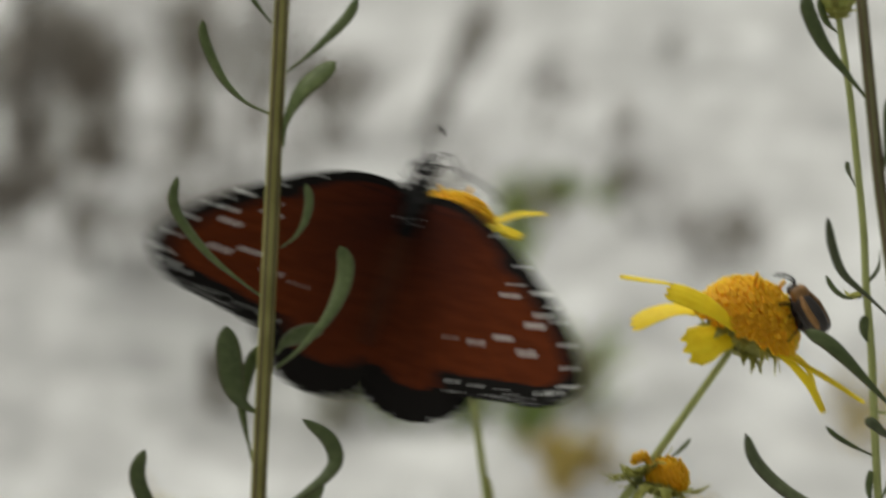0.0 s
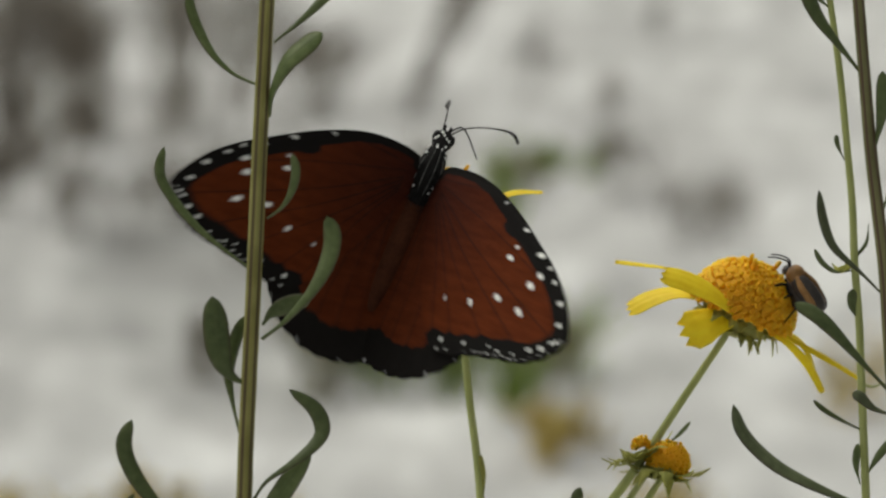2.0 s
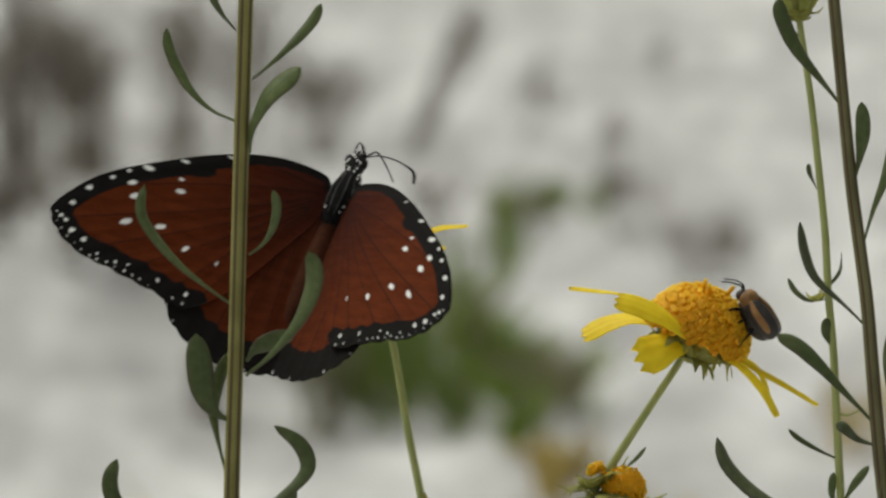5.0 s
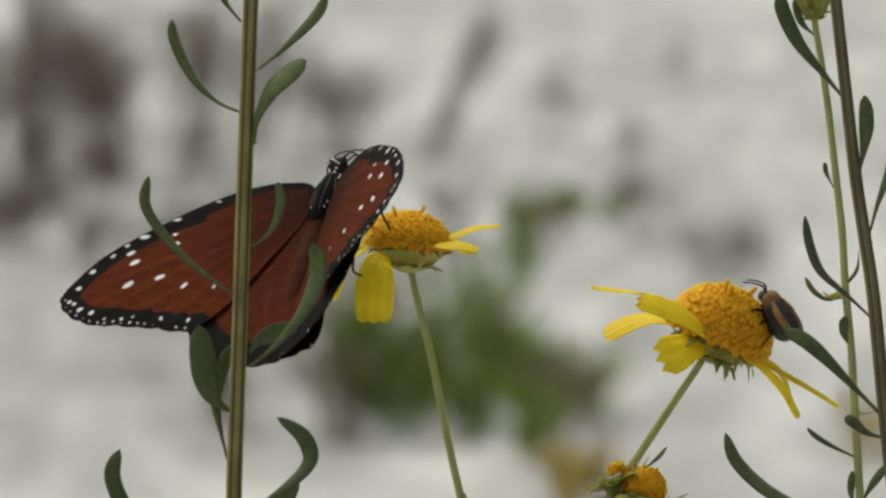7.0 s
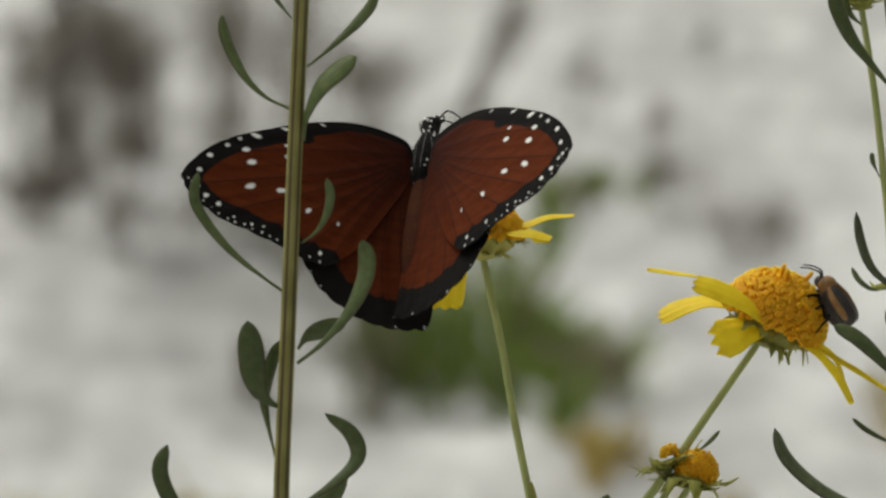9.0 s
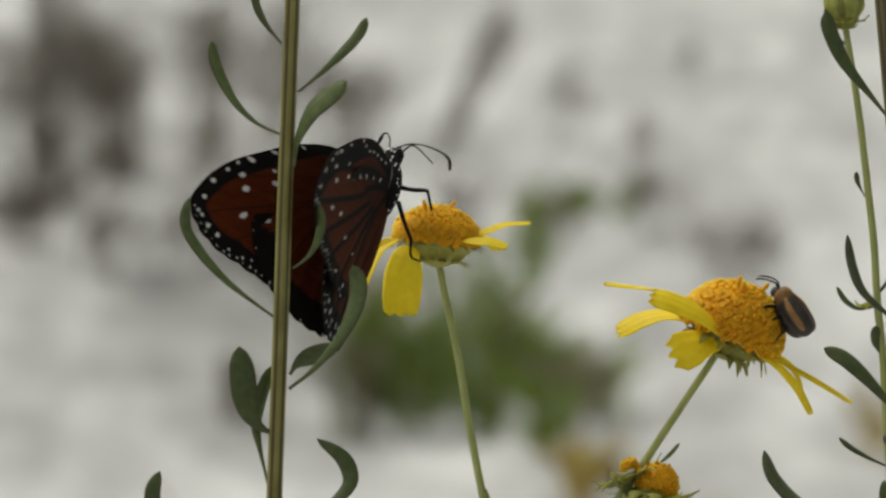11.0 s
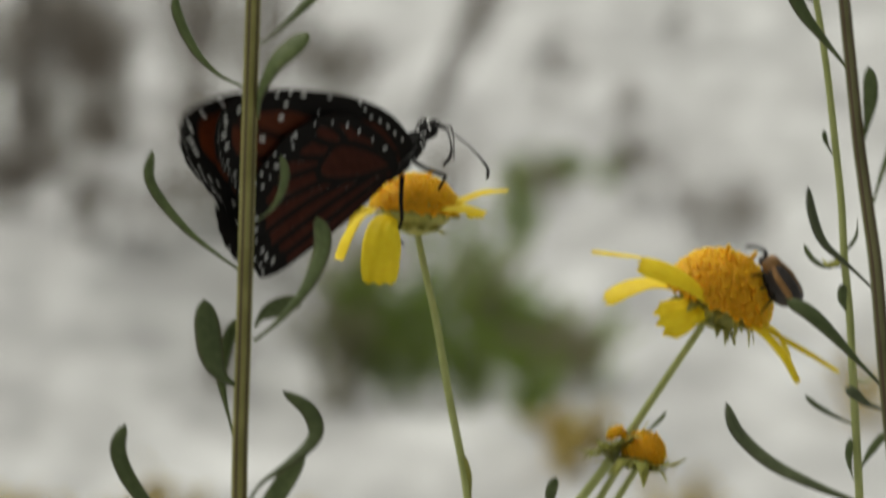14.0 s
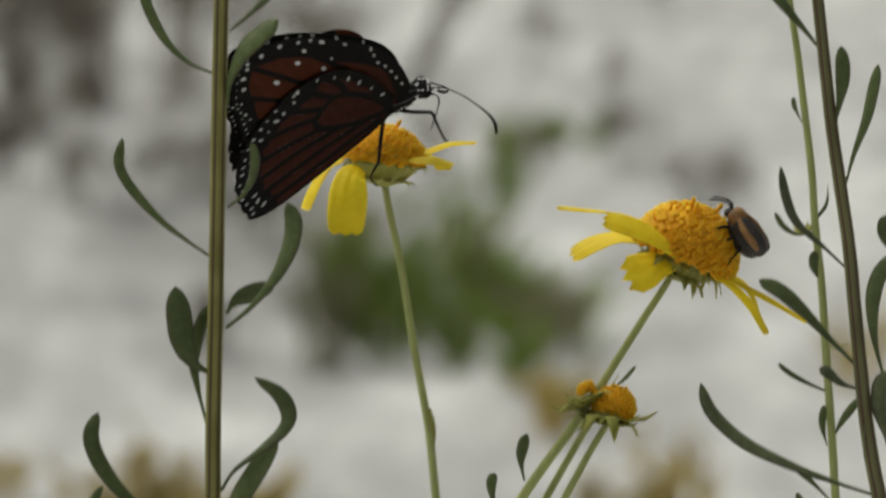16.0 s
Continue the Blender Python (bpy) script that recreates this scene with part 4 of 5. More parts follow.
def vein_lines(veins):
    return [[(v.x, v.y) for v in curve_through([(*p, 0) for p in w], 10)] for w in veins]


def wing(name, outline, side, hind, parent):
    """A wing: two scaled faces a tenth of a millimetre apart, gently bowed, with a scalloped rim. Out is +y for the near side 1, -y for -1; forward is x."""
    rnd = random.Random(7 + hind)
    n, rings = 300, 42
    rim = closed_line(outline, n)
    centre = np.array((9.0, -13.0) if hind else (16.0, -9.0))
    first, last = (0.27, 0.72) if hind else (0.44, 0.82)
    for i in range(n):
        s = i / n
        if first < s < last:
            d = rim[i] - centre
            rim[i] += d / np.hypot(*d) * (0.30 * abs(math.sin((s - first) / (last - first) * math.pi * 9)) - 0.1)
    k = [(i + 1) / rings for i in range(rings)]
    k = [1 - (1 - s) ** 1.25 for s in k]
    pts = np.vstack([centre[None, :]] + [centre + s * (rim - centre) for s in k])
    outer = rim[int(first * n):int(last * n)]
    d_outer, d_rim = line_distance(pts, outer), line_distance(pts, np.vstack([rim, rim[:1]]))
    wav = 0.45 * np.sin(pts[:, 0] * 1.9 + pts[:, 1] * 1.5) + 0.25 * np.sin(pts[:, 0] * 4.1 - pts[:, 1] * 3.3)
    veins = vein_lines(HIND_VEINS if hind else FORE_VEINS)
    d_vein = np.min([line_distance(pts, v) for v in veins], axis=0)
    up, low = {}, {}
    row_1, row_2 = along(outer, 1.35, 0.75, centre, rnd, 0.14, 0.18, 1.3, 0.85), along(outer, 2.5, 2.1, centre, rnd, 0.29, 0.35, 1.3, 0.9)
    patchy = np.sin(pts[:, 0] * 0.9 + 1.0) * np.sin(pts[:, 1] * 0.7 - 0.5)
    if hind:
        leading = rim[int(0.02 * n):int(0.30 * n)]
        d_lead = line_distance(pts, leading)
        up["black_mm"] = np.maximum(4.6 + 0.2 * wav + 0.4 * np.exp(-d_vein * 1.2) - d_outer, 0.06 - d_vein)
        up["white_mm"] = spot_depth(pts, along(outer, 2.6, 0.25, centre, rnd, 0.17, 0.15, 1.4, 0.6))
        low["black_mm"] = np.max([4.2 + 0.5 * wav + 0.9 * np.exp(-d_vein * 1.2) - d_outer, 0.55 - d_vein, 0.7 - d_rim, 1.7 + 0.4 * wav - d_lead], axis=0)
        flecks = along(leading, 3.6, 1.2, centre, rnd, 0.23, 0.35, 1.7, 0.9)
        rows = along(outer, 1.75, 0.95, centre, rnd, 0.20, 0.2, 1.5, 0.9) + along(outer, 2.2, 2.7, centre, rnd, 0.24, 0.35, 1.9, 0.9)
        pale_edge = -0.085 + 0.05 * patchy - np.abs(d_vein - 0.62)
        low["white_mm"] = np.maximum(spot_depth(pts, rows + flecks), np.where((d_outer > 4.0) & (d_rim > 1.0), pale_edge, -1))
    else:
        costa = rim[int(0.03 * n):int(0.46 * n)]
        d_costa = line_distance(pts, costa)
        wide = np.interp(pts[:, 0], (0, 10, 20, 30, 38), (1.0, 1.5, 2.7, 2.6, 2.6))
        blot = (1 - np.hypot((pts[:, 0] - 19.6) / 2.9, (pts[:, 1] + 1.9) / 1.7)) * 2 + 0.2 * wav
        up["black_mm"] = np.max([wide + 0.12 * wav - d_costa, 3.0 + 0.16 * wav + 0.3 * np.exp(-d_vein * 1.2) - d_outer, blot, 0.06 - d_vein], axis=0)
        costal = [(31.0, -7.6, 0.42, 0.30), (33.8, -10.2, 0.50, 0.38), (35.4, -13.2, 0.46, 0.36), (29.0, -5.9, 0.36, 0.26), (36.4, -15.6, 0.36, 0.3)]
        up["white_mm"] = spot_depth(pts, [(p, q, c * 1.0, d * 0.68, math.atan2(q, p) + rnd.uniform(-0.3, 0.3)) for p, q, c, d in FORE_SPOTS] + row_1 + row_2 + costal)
        low["black_mm"] = np.max([up["black_mm"], 0.42 - d_vein, wide + 0.9 - d_costa], axis=0)
        base_flecks = [(3.2 + 2.1 * i, 1.7 - 0.02 * i * i + rnd.uniform(-0.6, 0.4), 0.34, 0.19, rnd.uniform(-0.5, 0.2)) for i in range(7)]
        low["white_mm"] = spot_depth(pts, [(p, q, c * 0.8, d * 0.52) for p, q, c, d in FORE_SPOTS] + row_1 + row_2 + costal + base_flecks)
    ragged = 0.07 * np.sin(pts[:, 0] * 7.3 + 1) * np.sin(pts[:, 1] * 8.1)
    for face in (up, low):
        face["white_mm"] = face["white_mm"] + ragged
    reach = np.hypot(pts[:, 0], pts[:, 1])
    dusk = np.clip(1.0 - reach / 11.0, -1, 1) if not hind else np.clip(0.6 - reach / 14.0, -1, 1)
    bow = -(0.0011 * (pts[:, 0] - 14) ** 2 - 0.2) + 0.06 * np.cos(d_vein * 2.2)
    verts, faces, kinds = [], [], []
    for z in (0.07, -0.07):
        lift = -0.35 if hind else 0.0
        for (a, b), w in zip(pts, bow):
            verts.append((b, a * side, w + z + lift))
    N = len(pts)
    for layer in (0, 1):
        o = layer * N
        for j in range(n):
            q = (o, o + 1 + j, o + 1 + (j + 1) % n)
            flip = (layer == 1) != (side == 1)
            faces.append(q if flip else q[::-1])
            kinds.append(layer)
        for r in range(rings - 1):
            for j in range(n):
                a, b = o + 1 + r * n + j, o + 1 + r * n + (j + 1) % n
                q = (a, a + n, b + n, b)
                faces.append(q if flip else q[::-1])
                kinds.append(layer)
    e = 1 + (rings - 1) * n
    for j in range(n):
        a, b = e + j, e + (j + 1) % n
        faces.append((a, b, b + N, a + N))
        kinds.append(0)
    me = mesh_from(verts, faces)
    me.materials.append(HIND_UPPER if hind else FORE_UPPER)
    me.materials.append(HIND_UNDER if hind else FORE_UNDER)
    me.polygons.foreach_set("material_index", kinds)
    for key in ("black_mm", "white_mm"):
        at = me.attributes.new(key, "FLOAT", "POINT")
        at.data.foreach_set("value", np.concatenate([up[key], low[key]]).astype(np.float32))
    at = me.attributes.new("duskiness", "FLOAT", "POINT")
    at.data.foreach_set("value", np.concatenate([dusk, dusk]).astype(np.float32))
    return part(name, me, None, parent, "russet wing with black, white-dotted border" if not hind else "russet hindwing with broad black border")


def butterfly():
    e = tagged(new("butterfly"), "russet butterfly with black, white-spotted wing borders, feeding on a yellow flower", "butterfly")
    e.empty_display_size = 0.01
    limbs = {}
    thorax = part("thorax", ellipsoid((5.6, 2.2, 2.5), (0.4, 0, -0.6), 16, 18, 0.9), CHITIN, e, "black furry thorax with white dots")
    head = part("head", ellipsoid((1.7, 1.55, 1.45), (6.3, 0, 0.0), 10, 14, 0.9), CHITIN, e, "black head with white dots")
    part("abdomen", ellipsoid((10.6, 1.95, 1.9), (-10.8, 0, -0.6), 18, 14, 0.7), ABDOMEN, e, "furry brown abdomen")
    for s in (1, -1):
        part("eye", ellipsoid((0.85, 0.5, 0.9), (6.7, 1.25 * s, 0.2), 8, 10), CHITIN, head)
        part("palp", ellipsoid((0.9, 0.28, 0.34), (8.0, 0.45 * s, -0.5), 6, 8), CHITIN, head)
        line = [(7.3, 0.6 * s, 0.6), (8.9, 2.3 * s, 0.6), (10.2, 5.0 * s, -0.7), (11.0, 7.9 * s, -3.0), (11.0, 9.4 * s, -4.8), (10.2, 10.2 * s, -6.2)]
        limbs["antenna_left" if s == 1 else "antenna_right"] = line[0], part("antenna", tube(line, [0.13, 0.11, 0.11, 0.12, 0.2, 0.27, 0.2], 30, 8), CHITIN, head, "thin black clubbed antenna")
        rear = [(0.0, 1.6 * s, -2.2), (-2.6, 2.5 * s, -2.5), (-5.9, 4.8 * s, -2.3), (-6.3, 5.3 * s, -2.3), (-8.6, 6.8 * s, -2.2), (-9.9, 8.6 * s, -2.6)]
        if s == 1:
            front = [(2.0, 1.4, -2.2), (3.2, 2.2, -3.0), (3.2, 2.4, -3.4), (2.4, 3.4, -4.6), (1.6, 4.4, -5.6)]
        else:
            front = [(2.0, -1.5, -2.0), (4.2, -3.0, -3.0), (6.8, -4.6, -3.8), (7.1, -4.9, -4.3), (6.4, -5.0, -6.4), (5.8, -5.2, -8.6), (6.2, -5.4, -9.0)]
            rear = [(-0.6, -1.7, -2.4), (-1.4, -3.0, -5.6), (-1.9, -3.8, -8.4), (-2.2, -4.1, -9.0), (-3.2, -4.3, -10.8), (-2.4, -4.6, -12.2)]
        part("hair_stripe", tube([(3.6, 1.25 * s, 1.05), (1.2, 1.75 * s, 1.0), (-1.6, 1.6 * s, 0.9), (-3.2, 1.1 * s, 0.6)], [0.04, 0.11, 0.13, 0.04], 14, 6), HAIR_GREY, thorax, "pale grey hair stripe")
        part("hair_stripe", tube([(4.6, 0.45 * s, 1.25), (2.0, 0.62 * s, 1.72), (-0.8, 0.6 * s, 1.78), (-2.6, 0.45 * s, 1.5)], [0.03, 0.07, 0.08, 0.03], 14, 6), HAIR_GREY, thorax, "pale grey hair stripe")
        for key, line in (("front_leg", front), ("rear_leg", rear)):
            leg = part("leg", tube(line, [0.36, 0.30, 0.24, 0.17, 0.13], 30, 8), CHITIN, e, "thin jointed black leg")
            if s == -1:
                limbs[key] = line[0], leg
    part("proboscis", tube([(7.6, -0.2, -0.8), (9.0, -1.2, -0.9), (9.5, -2.0, -1.0), (8.6, -3.4, -1.4), (6.2, -5.8, -2.2)], [0.15, 0.13, 0.09], 20, 7), CHITIN, head, "thin black sucking tube")
    rnd = random.Random(3)
    dots = []
    for i in range(40):
        on_head = i < 16
        a, b = rnd.uniform(-1.2, 1.2), rnd.uniform(-0.9, 0.9)
        c, r = ((6.3, 0, 0.0), (1.7, 1.55, 1.45)) if on_head else ((0.4, 0, -0.6), (5.6, 2.2, 2.5))
        if not on_head:
            a = rnd.choice((-1, 1)) * rnd.uniform(0.5, 1.9)
        p = (c[0] + r[0] * math.sin(b), c[1] + r[1] * math.cos(b) * math.sin(a), c[2] + r[2] * math.cos(b) * math.cos(a))
        dots.append(raw(ellipsoid((0.20, 0.16, 0.16), p, 4, 6)))
    fur = []
    for i in range(520):
        a, b = rnd.uniform(-1.7, 1.7), rnd.uniform(-1.35, 0.4)
        p = Vector((0.4 + 5.6 * math.sin(b), 2.2 * math.cos(b) * math.sin(a), -0.6 + 2.5 * math.cos(b) * math.cos(a))) * 0.99
        o = Vector((-0.9 + rnd.uniform(-0.4, 0.4), math.sin(a) * 0.7 + rnd.uniform(-0.3, 0.3), math.cos(a) * 0.7 + rnd.uniform(-0.2, 0.3))).normalized() * rnd.uniform(0.6, 1.3)
        w = Vector((rnd.uniform(-1, 1), rnd.uniform(-1, 1), rnd.uniform(-1, 1))).cross(o).normalized() * 0.05
        fur.append(([tuple(p - w), tuple(p + w), tuple(p + o)], [(0, 1, 2)]))
    tagged(part("fur", joined(fur), HAIR_DARK, thorax, "short grey-black fur"), kind="stuff")
    part("white_dots", joined(dots), SCALE_WHITE, thorax, "white scale dots")
    wings = []
    for s in (1, -1):
        for hind in (0, 1):
            w = wing("hindwing" if hind else "forewing", HIND_LINE if hind else FORE_LINE, s, hind, e)
            wings.append((w, s, hind))
    return e, wings, limbs


BUTTERFLY, WINGS, JOINTED = butterfly()


# ---- what moves ----
# seconds, place in the flowers' plane (mm: right, up), turn (a rotation vector in that plane), forewing angles (left, right),
# forewing sweeps (left, right), the hindwings' further angles (left, right) and further sweeps (left, right)
FLIGHT = [
    (0, -4.07, 15.03, 0.104, -0.025, -0.349, 0.581, 0.694, 0.001, 0.045, -0.040, -0.048, -0.226, -0.033),
    (0.1, 2.20, 12.98, -0.218, -0.022, -0.259, 0.691, 0.696, -0.089, -0.173, -0.040, -0.048, -0.226, -0.033),
    (0.2, 0.94, 10.74, -0.208, -0.531, -0.234, 1.111, 0.386, -0.092, -0.220, -0.040, -0.050, 0.137, 0.000),
    (0.3, -1.79, 11.68, -0.197, -0.516, -0.204, 1.129, 0.312, -0.146, -0.215, -0.040, -0.033, 0.159, 0.062),
    (0.5, -5.74, 12.33, -0.138, -0.754, -0.366, 1.346, 0.117, -0.162, -0.127, -0.041, -0.030, 0.113, 0.035),
    (0.8, -2.14, 11.51, -0.082, -0.461, -0.309, 0.950, 0.257, -0.056, -0.076, -0.044, -0.030, 0.044, -0.005),
    (1, -12.43, 12.95, -0.025, -0.528, -0.365, 0.985, 0.305, -0.093, -0.059, -0.046, -0.030, 0.019, 0.046),
    (1.3, -8.33, 12.75, -0.065, -0.412, -0.501, 0.177, 0.555, -0.169, 0.014, -0.048, -0.034, -0.018, 0.123),
    (1.5, -7.88, 12.48, -0.131, -0.251, -0.427, 0.059, 0.648, -0.115, -0.088, -0.047, -0.030, -0.152, 0.080),
    (1.8, -9.24, 14.72, 0.265, 0.100, -0.646, -0.094, 0.927, -0.241, 0.347, -0.045, -0.030, -0.354, 0.016),
    (2, -0.06, 15.11, -0.128, 0.059, -0.412, 0.497, 0.822, -0.083, -0.066, -0.046, -0.030, -0.163, 0.035),
    (2.3, -5.53, 14.95, -0.333, -0.391, -0.431, 1.222, 0.540, -0.205, -0.197, -0.048, -0.030, 0.125, 0.064),
    (2.5, -6.45, 14.79, -0.224, -0.513, -0.460, 1.179, 0.465, -0.171, -0.140, -0.048, -0.042, 0.107, 0.094),
    (2.8, -10.52, 14.81, -0.261, -0.452, -0.524, 0.941, 0.609, -0.230, -0.178, -0.050, -0.060, 0.080, 0.139),
    (3, -11.52, 15.10, -0.073, -0.272, -0.462, 0.798, 0.798, -0.145, -0.123, -0.050, -0.052, 0.044, 0.115),
    (3.3, -11.18, 16.95, -0.106, -0.151, -0.570, 0.327, 0.810, -0.157, -0.001, -0.050, -0.040, -0.010, 0.078),
    (3.5, -11.97, 17.29, -0.185, -0.178, -0.564, 0.052, 0.810, -0.099, -0.080, -0.050, -0.037, -0.117, 0.069),
    (3.8, -11.48, 18.24, -0.137, -0.108, -0.640, 0.062, 0.746, -0.128, 0.026, -0.050, -0.034, -0.277, 0.055),
    (4, -11.73, 17.79, -0.161, -0.161, -0.548, 0.047, 0.747, -0.069, -0.051, -0.046, -0.030, -0.065, 0.053),
    (4.3, -4.92, 17.73, -0.252, -0.173, -0.566, 0.255, 0.661, -0.086, -0.055, -0.041, -0.030, 0.253, 0.051),
    (4.5, -5.60, 17.98, -0.229, -0.263, -0.516, 0.182, 0.672, -0.089, -0.058, -0.040, -0.030, 0.114, 0.046),
    (4.7, -9.32, 17.38, -0.304, -0.247, -0.422, 0.349, 0.676, -0.100, -0.079, -0.040, -0.030, -0.026, 0.042),
    (6.8, -20.09, 17.88, -0.524, -0.458, -0.079, 0.209, 0.751, -0.049, -0.143, -0.042, -0.091, -0.265, -0.080),
    (7, -17.83, 18.15, -0.653, -0.554, -0.104, 0.122, 0.655, -0.088, -0.063, -0.040, -0.098, -0.257, -0.099),
    (7.3, -19.58, 17.42, -0.645, -0.350, -0.031, 0.086, 0.816, -0.036, -0.104, -0.040, -0.109, -0.246, -0.127),
    (7.5, -18.73, 18.75, -0.669, -0.350, -0.025, 0.129, 0.721, -0.077, -0.083, -0.040, -0.106, -0.248, -0.135),
    (7.8, -15.50, 19.12, -0.808, -0.364, -0.043, 0.236, 0.702, -0.010, -0.120, -0.040, -0.102, -0.252, -0.146),
    (8, -13.26, 20.34, -0.790, -0.522, -0.063, 0.479, 0.594, -0.107, -0.126, -0.040, -0.088, -0.254, -0.142),
    (8.3, -6.93, 20.10, -0.788, -0.343, -0.027, 0.570, 0.592, -0.081, -0.157, -0.040, -0.066, -0.256, -0.135),
    (8.5, -10.30, 20.89, -0.692, -0.437, -0.062, 0.676, 0.520, -0.119, -0.132, -0.040, -0.068, -0.204, -0.112),
    (8.8, -9.33, 20.09, -0.689, -0.436, 0.001, 0.712, 0.478, -0.082, -0.175, -0.040, -0.069, -0.124, -0.077),
    (9, -7.40, 21.25, -0.640, -0.605, 0.069, 1.133, 0.337, -0.140, -0.074, -0.040, -0.071, -0.137, -0.097),
    (9.3, -13.51, 18.91, -0.688, -0.297, 0.131, 0.601, 0.681, -0.112, -0.213, -0.040, -0.074, -0.156, -0.127),
    (9.5, -13.81, 18.24, -0.653, -0.532, 0.106, 0.595, 0.496, -0.108, -0.122, -0.040, -0.080, -0.052, -0.161),
    (9.7, -11.74, 17.71, -0.788, -0.362, 0.139, 0.588, 0.642, -0.075, -0.109, -0.040, -0.087, 0.053, -0.195),
    (11.8, -10.81, 20.49, -0.610, -0.622, -0.226, 1.793, 1.449, -0.530, -0.530, -0.040, -0.030, 0.400, 0.356),
    (12, -6.11, 19.98, -0.523, -0.569, -0.271, 1.721, 1.521, -0.415, -0.415, -0.040, -0.030, 0.400, 0.307),
    (12.3, -7.22, 20.17, -0.561, -0.462, -0.313, 1.634, 1.608, -0.464, -0.464, -0.040, -0.030, 0.400, 0.292),
    (12.5, -5.86, 19.85, -0.647, -0.446, -0.430, 1.637, 1.605, -0.551, -0.551, -0.040, -0.030, 0.400, 0.321),
    (12.8, -5.98, 20.64, -0.729, -0.374, -0.663, 1.592, 1.650, -0.618, -0.618, -0.040, -0.030, 0.400, 0.284),
    (13, -12.39, 20.13, -0.663, -0.396, -0.690, 1.474, 1.768, -0.664, -0.614, -0.040, -0.030, 0.400, 0.321),
    (13.3, -6.00, 20.52, -0.709, -0.335, -0.728, 1.583, 1.659, -0.623, -0.623, -0.040, -0.030, 0.300, 0.278),
    (13.5, -3.56, 19.31, -0.663, -0.284, -0.771, 1.512, 1.730, -0.592, -0.592, -0.040, -0.031, 0.300, 0.268),
    (13.8, -7.08, 17.18, -0.405, -0.201, -0.774, 1.310, 1.932, -0.277, -0.277, -0.050, -0.030, 0.300, 0.248),
    (14, -7.18, 19.58, -0.425, -0.261, -0.758, 1.208, 1.880, -0.308, -0.205, -0.050, -0.032, 0.286, 0.229),
    (14.3, -8.07, 22.47, -0.657, -0.554, -0.732, 0.885, 0.863, -0.294, -0.190, -0.040, -0.267, 0.307, 0.070),
    (14.5, -9.25, 19.73, -0.707, -0.528, -0.814, 0.651, 0.835, -0.225, -0.191, -0.040, -0.338, 0.148, 0.034),
    (14.8, -3.29, 18.91, -0.844, -0.391, -0.803, 0.638, 0.960, -0.213, -0.345, -0.057, -0.030, 0.150, -0.020),
    (15, -3.30, 19.07, -0.629, -0.335, -0.899, 0.856, 1.341, -0.219, -0.176, -0.041, -0.041, 0.245, 0.120),
    (15.3, -4.40, 20.17, -0.972, -0.194, -0.823, 1.439, 1.638, -0.564, -0.351, -0.040, -0.046, 0.098, -0.007),
    (15.5, 3.50, 21.11, -0.891, 0.166, -0.910, 1.296, 1.626, -0.676, -0.604, -0.041, -0.030, 0.095, -0.023),
    (15.8, -4.41, 23.27, -0.740, 0.182, -1.039, 1.193, 2.049, -0.707, -0.657, -0.040, -0.036, 0.400, 0.141),
    (16, -6.09, 23.03, -0.796, 0.186, -1.088, 1.250, 1.992, -0.787, -0.737, -0.040, -0.030, 0.400, 0.131),
]
